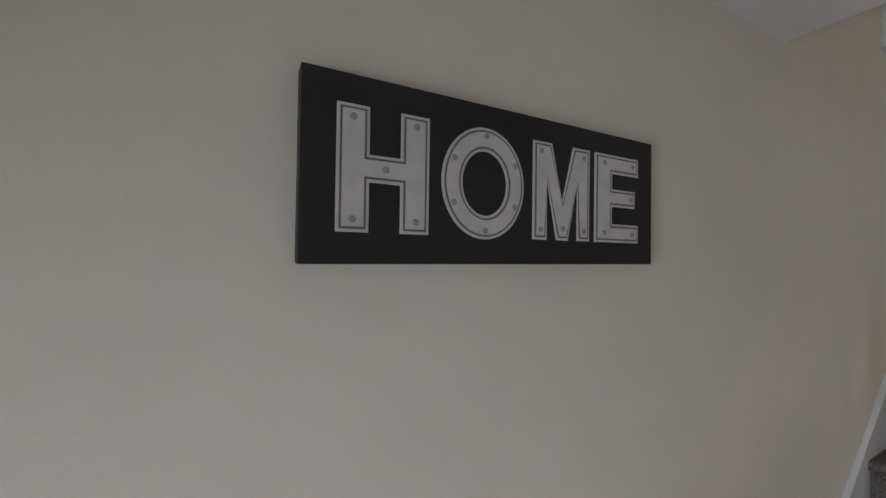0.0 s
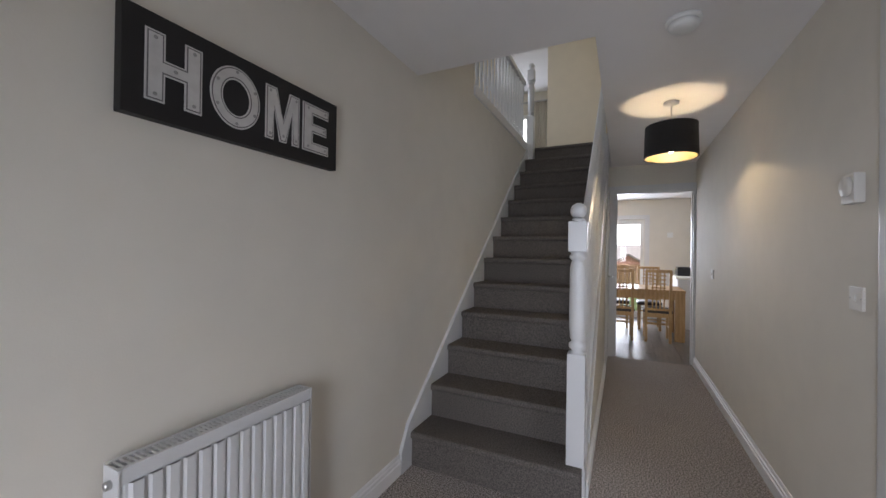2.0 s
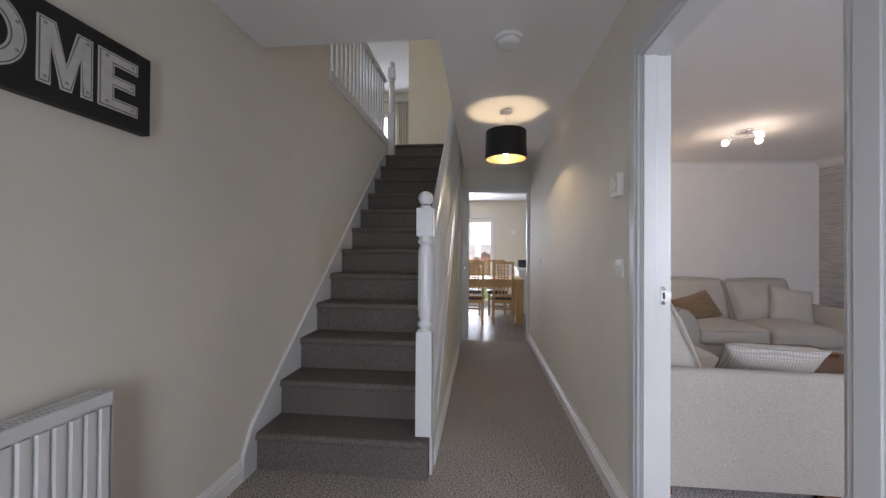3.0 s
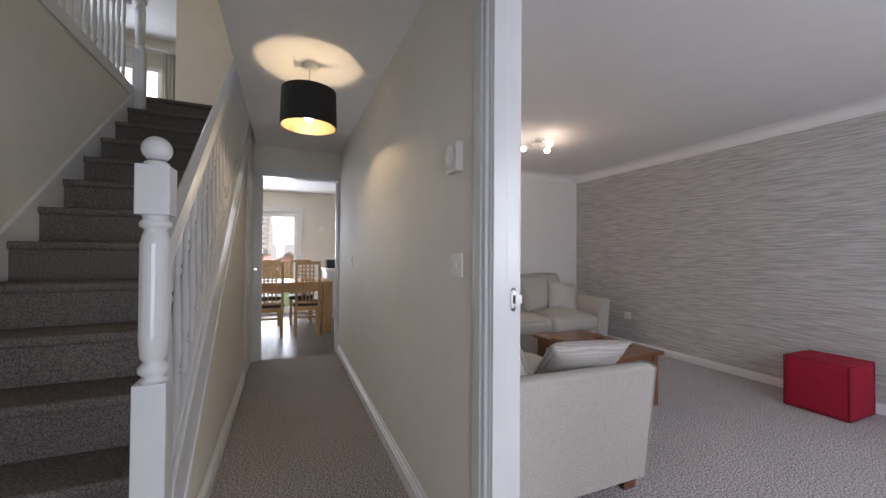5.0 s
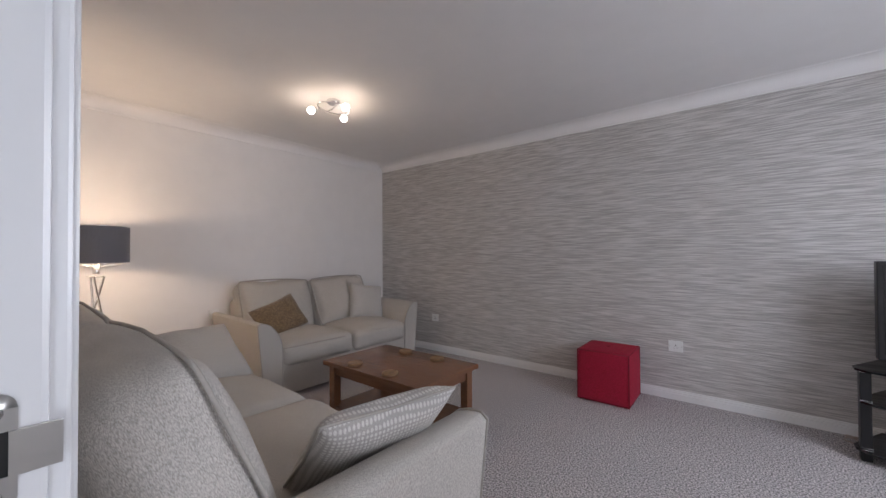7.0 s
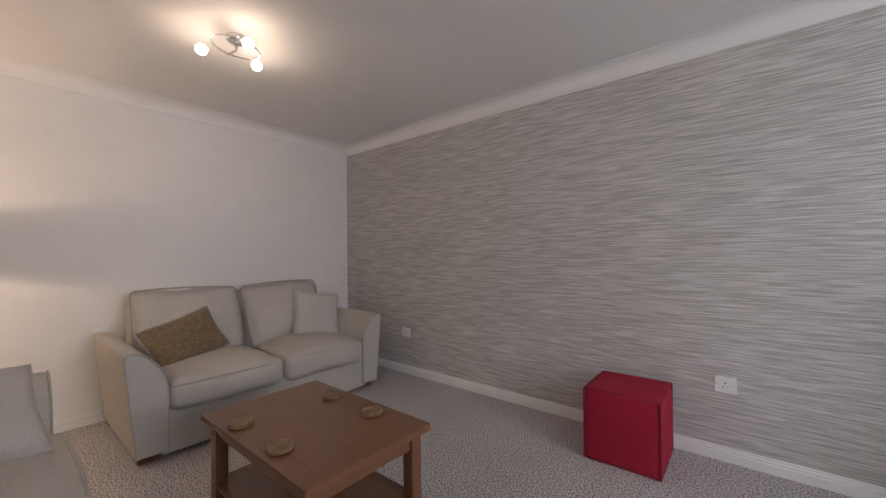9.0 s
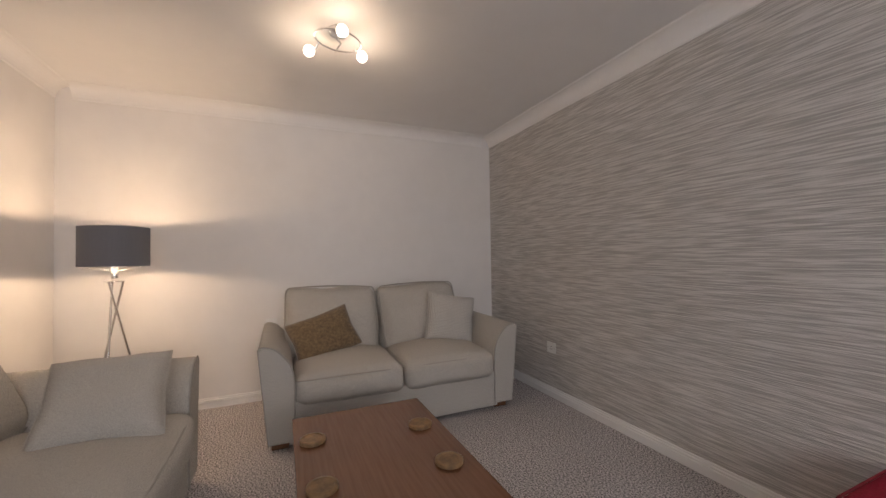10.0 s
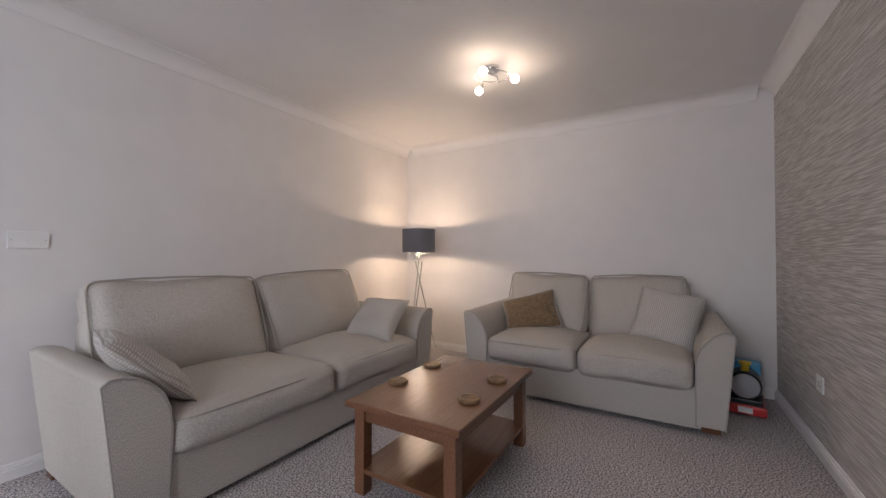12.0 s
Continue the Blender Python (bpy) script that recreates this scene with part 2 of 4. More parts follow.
def tube(name, pts, r, mat, parent=None, closed=False, m=None):
    cu = bpy.data.curves.new(name, "CURVE")
    cu.dimensions, cu.bevel_depth, cu.bevel_resolution = "3D", r, 2
    sp = cu.splines.new("POLY")
    sp.points.add(len(pts) - 1)
    for p, q in zip(sp.points, pts):
        p.co = (*q, 1)
    sp.use_cyclic_u = closed
    cu.use_fill_caps = True
    tmp = new(name + "_tmp", cu)
    me = bpy.data.meshes.new_from_object(tmp.evaluated_get(bpy.context.evaluated_depsgraph_get()))
    me.name = name
    bpy.data.objects.remove(tmp)
    me.materials.clear()
    me.materials.append(mat)
    for f in me.polygons:
        f.use_smooth = True
    ob = new(name, me)
    ob.parent = parent
    if m is not None:
        ob.matrix_basis = m
    return ob


def empty(name, m, **tags):
    e = new(name)
    e.matrix_basis = m
    e.empty_display_size = 0.1
    return tagged(e, **tags)


def soft_box(name, size, r, bulge, mat, parent=None, m=None, n=16, rough=0.006, seed=0.0):
    """A stuffed cushion: a box with round edges, swollen faces and slight creases."""
    h = [s / 2 for s in size]
    bm = bmesh.new()
    bmesh.ops.create_cube(bm, size=2)
    bmesh.ops.subdivide_edges(bm, edges=bm.edges[:], cuts=n, use_grid_fill=True)
    for v in bm.verts:
        u = v.co.copy()
        p = Vector((u.x * h[0], u.y * h[1], u.z * h[2]))
        c = Vector([max(-h[i] + r, min(h[i] - r, p[i])) for i in range(3)])
        d = p - c
        if d.length > 1e-6:
            p = c + d.normalized() * r
        wx, wy, wz = 1 - u.x ** 2, 1 - u.y ** 2, 1 - u.z ** 2
        p.x += math.copysign(bulge[0], u.x) * abs(u.x) ** 2 * wy * wz
        p.y += math.copysign(bulge[1], u.y) * abs(u.y) ** 2 * wx * wz
        p.z += math.copysign(bulge[2], u.z) * abs(u.z) ** 2 * wx * wy
        q = p * 3.0 + Vector((seed, seed * 0.7, 0))
        p += rough * Vector((noise.noise(q), noise.noise(q + Vector((9, 0, 0))), noise.noise(q + Vector((0, 9, 0)))))
        q = q * 3.1
        p += 0.3 * rough * Vector((noise.noise(q), noise.noise(q + Vector((9, 0, 0))), noise.noise(q + Vector((0, 9, 0)))))
        v.co = p
    return obj(name, bm, mat, parent, m, smooth=True)


def pillow(name, w, h, t, mat, m, label, edge=None):
    """A loose cushion with pinched corners and a seam."""
    top = empty(name, m, label=label, category="cushion")
    bm = bmesh.new()
    n = 22
    def side(s):
        g = []
        for i in range(n + 1):
            row = []
            for j in range(n + 1):
                u, v = 2 * i / n - 1, 2 * j / n - 1
                k = max(0.0, (1 - u ** 4) * (1 - v ** 4)) ** 0.55
                pull = 1 - 0.07 * (1 - abs(u * v)) * max(abs(u), abs(v))
                q = Vector((u * w * 4, v * h * 4, s * 2))
                z = s * (t / 2 * k + 0.004 + 0.010 * noise.noise(q) * k)
                row.append(bm.verts.new((u * w / 2 * pull, v * h / 2 * pull, z)))
            g.append(row)
        for i in range(n):
            for j in range(n):
                bm.faces.new((g[i][j], g[i + 1][j], g[i + 1][j + 1], g[i][j + 1]))
        return g
    ga, gb = side(1), side(-1)
    rim = [(i, 0) for i in range(n)] + [(n, j) for j in range(n)] + [(n - i, n) for i in range(n)] + [(0, n - j) for j in range(n)]
    for (a, b), (c, d) in zip(rim, rim[1:] + rim[:1]):
        bm.faces.new((ga[a][b], ga[c][d], gb[c][d], gb[a][b]))
    pts = [((ga[a][b].co + gb[a][b].co) / 2)[:] for a, b in rim]
    obj("cover", bm, mat, top, smooth=True)
    tube("seam", pts, 0.005, edge or mat, top, closed=True)
    return top


# ---- the large structure ----
HW, RW, LW, WW, FX, KX = 0.79, -1.145, -1.245, -4.74, 5.24, 5.285
CZ, UP = 2.40, 2.70
FRONT = -1.1


def structure(ob, label, category):
    return tagged(ob, label=label, category=category, kind="structure")


structure(boxes("floor_hall", [((FRONT, LW, -0.1), (KX, HW, 0.0))], CARPET), "grey brown short pile carpet on the hall floor", "floor")
structure(boxes("floor_living", [((-0.7, WW, -0.1), (FX, LW, 0.0))], LCARPET), "grey flecked deep pile carpet on the living room floor", "floor")
structure(boxes("wall_home", [((FRONT, HW, 0), (3.05, HW + 0.1, 5.1)), ((3.05, HW, 0), (6.5, HW + 0.1, 2.645))], PAINT), "cream painted hall wall beside the stairs", "wall")
OPL, OPR = 0.81, 1.69          # opening to the living room
structure(boxes("wall_between", [((FRONT, LW, 0), (OPL - 0.03, RW, CZ)), ((OPR + 0.03, LW, 0), (KX, RW, CZ)), ((OPL - 0.03, LW, 2.08), (OPR + 0.03, RW, CZ))], PAINT),
          "cream painted wall between hall and living room", "wall")
structure(boxes("wall_living_inner", [((-0.7, LW - 0.006, 0), (OPL - 0.03, LW, CZ)), ((OPR + 0.03, LW - 0.006, 0), (FX, LW, CZ)), ((OPL - 0.03, LW - 0.006, 2.08), (OPR + 0.03, LW, CZ))], WHITEWALL),
          "off-white plastered side wall of the living room", "wall")
structure(boxes("wall_living_far", [((FX, WW - 0.1, 0), (FX + 0.045, LW - 0.006, CZ))], WHITEWALL), "off-white plastered end wall behind the smaller sofa", "wall")
structure(boxes("wall_papered", [((-0.7, WW - 0.1, 0), (FX, WW, CZ))], WALLPAPER), "grey wallpaper with fine horizontal strands", "wall")
KYL, KYR = -0.297, -1.121
structure(boxes("wall_hall_end", [((KX, RW, 0), (KX + 0.1, KYR - 0.03, CZ)), ((KX, KYL + 0.03, 0), (KX + 0.1, HW, CZ)), ((KX, KYR - 0.03, 2.08), (KX + 0.1, KYL + 0.03, CZ))], PAINT),
          "cream painted wall at the end of the hall", "wall")
structure(boxes("wall_front_hall", [((FRONT - 0.1, LW, 0), (FRONT, -0.67, CZ)), ((FRONT - 0.1, 0.23, 0), (FRONT, HW, CZ)), ((FRONT - 0.1, -0.67, 2.1), (FRONT, 0.23, CZ))], PAINT), "cream painted front wall of the hall", "wall")
structure(boxes("wall_front_living", [((-0.8, WW - 0.1, 0), (-0.7, -3.9, CZ)), ((-0.8, -2.1, 0), (-0.7, LW, CZ)), ((-0.8, -3.9, 0), (-0.7, -2.1, 0.9)), ((-0.8, -3.9, 2.12), (-0.7, -2.1, CZ))], WHITEWALL),
          "off-white front wall with a window", "wall")
structure(boxes("ceiling_hall", [((FRONT, LW, CZ), (2.09, HW, UP)), ((2.09, LW, CZ), (KX + 0.1, -0.24, UP)), ((5.30, -0.24, CZ), (6.6, HW, UP - 0.01))], CEIL), "white painted hall ceiling open above the stairs", "ceiling")
structure(boxes("ceiling_living", [((-0.8, WW - 0.1, CZ + 0.005), (FX + 0.045, LW, UP))], CEIL), "white painted living room ceiling", "ceiling")
# upper floor
structure(boxes("floor_landing", [((3.05, HW + 0.1, 2.45), (6.6, 2.4, UP)), ((5.30, -0.24, UP - 0.01), (6.6, HW, UP)), ((6.6, -0.6, 2.45), (9.0, 3.4, UP))], STAIRCARPET), "dark grey carpet on the upstairs landing", "floor")
structure(boxes("wall_stair_upper", [((2.0, -0.34, UP), (6.6, -0.24, 5.1)), ((2.0, -0.24, UP), (2.09, HW, 5.1))], UPPAINT_LIT), "cream painted wall above the stairs", "wall")
structure(boxes("wall_landing_end", [((6.5, -0.24, UP), (6.6, 0.80, 5.1)), ((6.5, 1.72, UP), (6.6, 2.4, 5.1)), ((6.5, 0.80, 5.0), (6.6, 1.72, 5.1))], UPPAINT_LIT), "cream painted wall at the end of the landing", "wall")
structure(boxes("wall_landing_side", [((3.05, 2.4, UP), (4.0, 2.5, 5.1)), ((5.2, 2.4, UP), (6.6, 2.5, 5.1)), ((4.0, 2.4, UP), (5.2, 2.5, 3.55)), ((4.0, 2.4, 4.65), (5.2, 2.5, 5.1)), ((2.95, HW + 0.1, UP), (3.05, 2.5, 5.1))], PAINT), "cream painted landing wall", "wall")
structure(boxes("ceiling_upper", [((2.0, -0.7, 5.1), (9.1, 3.5, 5.2))], CEIL), "white upstairs ceiling", "ceiling")
structure(boxes("wall_bedroom", [((9.0, -0.6, UP), (9.1, 1.60, 5.1)), ((9.0, 2.64, UP), (9.1, 3.4, 5.1)), ((9.0, 1.60, UP), (9.1, 2.64, 3.4)), ((9.0, 1.60, 4.60), (9.1, 2.64, 5.1)),
                                 ((6.6, -0.7, UP), (9.1, -0.6, 5.1)), ((6.6, 3.4, UP), (9.1, 3.5, 5.1))], PAINT), "cream bedroom walls round a window", "wall")
# kitchen
structure(boxes("wall_kitchen", [((8.7, -3.2, 0), (8.8, -0.76, CZ)), ((8.7, 0.96, 0), (8.8, 1.7, CZ)), ((8.7, -0.76, 2.0), (8.8, 0.96, CZ)),
                                 ((KX + 0.1, 1.6, 0), (8.7, 1.7, CZ)), ((KX + 0.1, -3.3, 0), (8.8, -3.2, CZ)), ((KX, -3.2, 0), (KX + 0.1, LW, CZ)), ((KX, HW + 0.1, 0), (KX + 0.1, 1.6, CZ))], PAINT),
          "pale cream kitchen walls round a patio door", "wall")
structure(boxes("ceiling_kitchen", [((KX + 0.1, -3.3, CZ), (8.8, 1.7, CZ + 0.05))], CEIL), "white kitchen ceiling", "ceiling")
kfloor = structure(boxes("floor_kitchen", [((KX, -3.2, -0.1), (8.8, 1.7, -0.006))], BLACKPLASTIC), "dark glossy wood plank kitchen floor", "floor")


def coving(name, pts, label):
    """A concave cornice along a wall: pts are its two ends, and the way into the room."""
    (x0, y0), (x1, y1), (nx, ny) = pts
    prof = [(0, 0.096)] + [(0.006 + 0.085 * (1 - math.cos(a)), 0.005 + 0.085 * math.sin(a)) for a in np.linspace(0, math.pi / 2, 9)]
    prof = [(0.0, 0.0)] + prof[1:] + [(0.1, 0.096), (0.0, 0.096)]
    bm = bmesh.new()
    rings = []
    for (x, y) in ((x0, y0), (x1, y1)):
        rings.append([bm.verts.new((x + nx * d, y + ny * d, CZ - 0.092 + z)) for d, z in prof])
    for i in range(len(prof)):
        j = (i + 1) % len(prof)
        bm.faces.new((rings[0][i], rings[0][j], rings[1][j], rings[1][i]))
    structure(obj(name, bm, CEIL, smooth=False), label, "coving")


coving("trim_coving_papered", ((-0.7, WW), (FX, WW), (0, 1)), "white concave coving along the ceiling")
coving("trim_coving_far", ((FX, WW + 0.1), (FX, LW - 0.1), (-1, 0)), "white concave coving along the ceiling")
coving("trim_coving_inner", ((-0.7, LW - 0.006), (FX, LW - 0.006), (0, -1)), "white concave coving along the ceiling")


def skirting(name, p, q, n, height=0.115):
    """A moulded skirting board from p to q, n points into the room."""
    prof = [(0, 0), (0.018, 0), (0.018, height * 0.60), (0.011, height * 0.63), (0.011, height * 0.68), (0.016, height * 0.70), (0.015, height * 0.80), (0.008, height * 0.84), (0.008, height * 0.93), (0.005, height), (0, height)]
    bm = bmesh.new()
    rings = [[bm.verts.new((e[0] + n[0] * d, e[1] + n[1] * d, z)) for d, z in prof] for e in (p, q)]
    for i in range(len(prof)):
        j = (i + 1) % len(prof)
        bm.faces.new((rings[0][i], rings[0][j], rings[1][j], rings[1][i]))
    bm.faces.new(rings[0]), bm.faces.new(rings[1][::-1])
    structure(obj(name, bm, SKIRTING), "white gloss moulded skirting board", "skirting board")


skirting("baseboard_papered", (-0.7, WW), (FX, WW), (0, 1), 0.078)
skirting("baseboard_far", (FX, WW + 0.02), (FX, LW - 0.03), (-1, 0), 0.078)
skirting("baseboard_inner", (OPR + 0.105, LW - 0.006), (FX, LW - 0.006), (0, -1), 0.078)
skirting("baseboard_hall_right", (OPR + 0.11, RW), (KX, RW), (0, 1))
skirting("baseboard_hall_left", (FRONT, HW), (1.93, HW), (0, -1))
skirting("baseboard_spandrel", (2.2, -0.205), (4.5, -0.205), (0, -1))


def door_lining(name, axis, lo, hi, face_a, face_b, top, label):
    """Lining, stops and architraves of a doorway through a wall. axis: the wall's run."""
    e = empty(name, Matrix(), label=label, category="door frame", kind="structure")
    def bx(nm, a0, a1, b0, b1, z0, z1, bev=0.004):
        if axis == "x":
            boxes(nm, [((a0, b0, z0), (a1, b1, z1))], GLOSS, e, bev)
        else:
            boxes(nm, [((b0, a0, z0), (b1, a1, z1))], GLOSS, e, bev)
    f0, f1 = min(face_a, face_b), max(face_a, face_b)
    bx("lining", lo - 0.03, lo, f0 - 0.008, f1 + 0.002, 0, top)
    bx("lining", hi, hi + 0.03, f0 - 0.008, f1 + 0.002, 0, top)
    bx("lining", lo - 0.03, hi + 0.03, f0 - 0.008, f1 + 0.002, top, top + 0.03)
    mid = (f0 + f1) / 2
    for a, b in ((lo, lo + 0.012), (hi - 0.012, hi)):
        bx("stop", a, b, mid - 0.005, f1 - 0.002, 0, top)
    for s0, s1, s2 in ((f1, f1 + 0.014, f1 + 0.02), (f0 - 0.006, f0 - 0.02, f0 - 0.026)):
        y0, y1 = min(s0, s1), max(s0, s1)
        for a, b in ((lo - 0.098, lo - 0.012), (hi + 0.012, hi + 0.098)):
            bx("architrave", a, b, y0, y1, 0, top + 0.098, 0.003)
            bx("architrave", a + 0.022, b - 0.018, min(s1, s2), max(s1, s2), 0, top + 0.07, 0.002)
        bx("architrave", lo - 0.012, hi + 0.012, y0, y1, top + 0.012, top + 0.098, 0.003)
    return e


door_lining("door_frame_living", "x", OPL, OPR, LW, RW, 2.05, "white gloss door frame with moulded architrave")
door_lining("door_frame_kitchen", "y", KYR, KYL, KX + 0.1, KX - 0.0, 2.05, "white gloss door frame to the kitchen")


def strike_plate():
    e = empty("strike_plate", pose(OPR - 0.001, -1.229, 1.05), label="small brushed steel strike plate in the door frame", category="strike plate")
    boxes("plate", [((-0.002, -0.010, -0.028), (0.0, 0.010, -0.014)), ((-0.002, -0.010, 0.014), (0.0, 0.010, 0.028)), ((-0.002, 0.003, -0.014), (0.0, 0.010, 0.014)), ((-0.004, -0.030, -0.014), (-0.0005, -0.006, 0.014))], STEEL, e)
    # black slab in place of the shade inside the latch hole
    boxes("latch_hole_dark", [((-0.0012, -0.006, -0.014), (-0.0004, 0.003, 0.014))], BLACKPLASTIC, e)
    for z in (-0.028, 0.028):
        lathe("plate", [(0.0098, 0), (0.0098, 0.0016)], STEEL, e, pose(0, 0, z, 0, -90, 0), 20)
    for z in (-0.026, 0.026):
        lathe("screw", [(0.004, 0), (0.004, 0.0015)], CHROME, e, pose(-0.002, 0, z, 0, -90, 0), 10)


strike_plate()

# assumed front door, unseen, its pane set to suit the added light, and the front window
def glazed_leaf(name, w, h, t, panes, label, category, m, kind="structure"):
    e = empty(name, m, label=label, category=category, kind=kind)
    (x0, z0, x1, z1) = panes
    boxes("frame", [((-w / 2, -t / 2, 0), (x0, t / 2, h)), ((x1, -t / 2, 0), (w / 2, t / 2, h)), ((x0, -t / 2, 0), (x1, t / 2, z0)), ((x0, -t / 2, z1), (x1, t / 2, h))], PLASTIC, e)
    g = boxes("pane", [((x0, -0.004, z0), (x1, 0.004, z1))], CLEAR, e)
    g.visible_shadow = False
    return e


glazed_leaf("door_front", 0.9, 2.1, 0.05, (-0.28, 0.25, 0.28, 1.65), "assumed white front door, unseen, with a glass pane for the hall fill light", "door", pose(FRONT - 0.05, -0.22, 0, 0, 0, 90))
glazed_leaf("window_living", 1.8, 1.22, 0.06, (-0.84, 0.06, 0.84, 1.16), "white framed front window", "window", pose(-0.75, -3.0, 0.9, 0, 0, 90))
glazed_leaf("window_bedroom", 1.04, 1.2, 0.06, (-0.46, 0.06, 0.46, 1.12), "white framed bedroom window", "window", pose(9.05, 2.12, 3.4, 0, 0, 90))
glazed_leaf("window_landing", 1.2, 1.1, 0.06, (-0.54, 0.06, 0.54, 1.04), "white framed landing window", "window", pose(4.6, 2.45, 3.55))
glazed_leaf("patio_door", 0.86, 2.0, 0.06, (-0.37, 0.12, 0.37, 1.91), "white framed glazed patio door", "door", pose(8.75, -0.33, 0, 0, 0, 90))
glazed_leaf("patio_door", 0.86, 2.0, 0.06, (-0.37, 0.12, 0.37, 1.91), "white framed glazed patio door", "door", pose(8.75, 0.53, 0, 0, 0, 90))
boxes_trim = boxes("trim_patio", [((8.685, -0.86, 2.0), (8.699, 1.06, 2.09)), ((8.685, -0.86, 0), (8.699, -0.77, 2.0)), ((8.685, 0.97, 0), (8.699, 1.06, 2.0))], GLOSS, bevel=0.003)
structure(boxes_trim, "white trim round the patio door", "trim")

# ---- staircase ----
RISE, GOING, X1, SR = 0.2077, 0.255, 2.025, -0.12


def spindle_profile(h):
    k = [(0.016, 0.0), (0.016, 0.17), (0.010, 0.175), (0.018, 0.19), (0.010, 0.205), (0.015, 0.22), (0.019, 0.30), (0.014, 0.5), (0.010, 0.70), (0.017, 0.725), (0.010, 0.75), (0.016, 0.77), (0.016, 1.0)]
    return [(r, z * h) for r, z in k]


def newel(name, m, h, parent=None, foot=0.0):
    bm = bmesh.new()
    s = 0.045
    add_box(bm, (-s, -s, foot), (s, s, h * 0.495), 0.004)
    add_box(bm, (-s - 0.001, -s - 0.001, h * 0.83), (s + 0.001, s + 0.001, h * 0.93), 0.004)
    z0, z1 = h * 0.495, h * 0.83
    prof = [(0.040, z0), (0.026, z0 + 0.012), (0.042, z0 + 0.03), (0.042, z0 + 0.045), (0.027, z0 + 0.062), (0.036, z0 + 0.075), (0.041, z0 + 0.14),
            (0.041, z1 - 0.09), (0.034, z1 - 0.06), (0.030, z1 - 0.045), (0.043, z1 - 0.035), (0.043, z1 - 0.022), (0.034, z1 - 0.012), (0.038, z1)]
    lathe_into(bm, prof, n=24)
    zt = h * 0.93
    lathe_into(bm, [(0.03, zt), (0.034, zt + 0.012), (0.02, zt + 0.022)] + [(0.042 * math.sin(a), zt + 0.056 - 0.042 * math.cos(a)) for a in np.linspace(0.5, 3.13, 14)], n=24)
    ob = obj(name, bm, GLOSS, parent, m)
    for f in ob.data.polygons:
        f.use_smooth = len(f.vertices) == 4 and f.area < 0.002
    return ob


def staircase():
    e = empty("staircase", Matrix(), label="straight carpeted staircase with white turned balusters", category="staircase", kind="structure")
    for k in range(1, 14):
        x = X1 + (k - 1) * GOING
        z = k * RISE
        bm = bmesh.new()
        right = -0.198 if k == 1 else SR
        # tread with rounded carpet nosing, riser set back
        pts = [(x + 0.02, z - RISE), (x + 0.02, z - 0.045)]
        pts += [(x + 0.018 - 0.018 * math.sin(a), z - 0.022 - 0.022 * math.cos(a)) for a in np.linspace(0.2, math.pi, 7)]
        pts += [(x + GOING + 0.02, z), (x + GOING + 0.02, z - RISE)]
        va = [bm.verts.new((px, right, pz)) for px, pz in pts]
        vb = [bm.verts.new((px, HW - 0.022, pz)) for px, pz in pts]
        bm.faces.new(va), bm.faces.new(vb[::-1])
        for i in range(len(pts)):
            j = (i + 1) % len(pts)
            bm.faces.new((va[i], vb[i], vb[j], va[j]))
        obj("step", bm, STAIRCARPET, e)
    slope = RISE / GOING
    def zl(x):
        return RISE + (x - X1) * slope
    xe = X1 + 12 * GOING
    # wall string, following the slope then level to the floor
    prism("wall_string", [(1.93, 0), (2.06, 0), (xe, zl(xe) - 0.35), (xe, zl(xe) + 0.05), (X1 - 0.02, zl(X1) + 0.055), (1.93, 0.13)], "y", HW - 0.022, HW - 0.001, GLOSS, e, 0.003)
    # outer string and panelled spandrel wall under it
    prism("outer_string", [(2.10, 0.0), (2.25, 0.0), (2.25, zl(2.25) - 0.17), (xe, zl(xe) - 0.17), (xe, zl(xe) + 0.06), (2.186, zl(2.186) + 0.06), (2.186, RISE - 0.004), (2.10, RISE - 0.004)], "y", -0.214, -0.2, GLOSS, e, 0.003)
    prism("outer_string_core", [(2.30, RISE + 0.02), (xe, zl(xe) - 0.17), (xe, zl(xe) + 0.058), (2.19, zl(2.19) + 0.058), (2.19, RISE + 0.02)], "y", -0.199, -0.135, GLOSS, e)
    prism("string_bead", [(2.30, zl(2.30) - 0.185), (xe, zl(xe) - 0.185), (xe, zl(xe) - 0.165), (2.30, zl(2.30) - 0.165)], "y", -0.222, -0.2145, GLOSS, e, 0.002)
    prism("spandrel_panel", [ (KX - 0.002, 0), (KX - 0.002, CZ - 0.002), (4.86, CZ - 0.002), (2.26, 0.33), (2.26, 0)], "y", -0.202, -0.187, PAINT, e)
    prism("string_capping", [(2.16, zl(2.16) + 0.06), (xe, zl(xe) + 0.06), (xe, zl(xe) + 0.085), (2.16, zl(2.16) + 0.085)], "y", -0.195, -0.125, GLOSS, e, 0.003)
    # handrail
    hr = 0.80
    bm = bmesh.new()
    prof = [(-0.030, 0.0), (0.030, 0.0), (0.033, 0.02), (0.026, 0.035), (0.030, 0.045), (0.018, 0.062), (-0.018, 0.062), (-0.030, 0.045), (-0.026, 0.035), (-0.033, 0.02)]
    rings = [[bm.verts.new((x, -0.165 + a, zl(x) + hr + b)) for a, b in prof] for x in (2.18, xe - 0.05)]
    for i in range(len(prof)):
        j = (i + 1) % len(prof)
        bm.faces.new((rings[0][i], rings[0][j], rings[1][j], rings[1][i]))
    bm.faces.new(rings[0]), bm.faces.new(rings[1])
    obj("handrail", bm, GLOSS, e)
    newel("newel_post", pose(2.14, -0.165, 0), 1.58, e, RISE - 0.004)
    newel("newel_post", pose(5.04, HW - 0.045, UP - 0.3), 1.42, e)
    x = 2.29
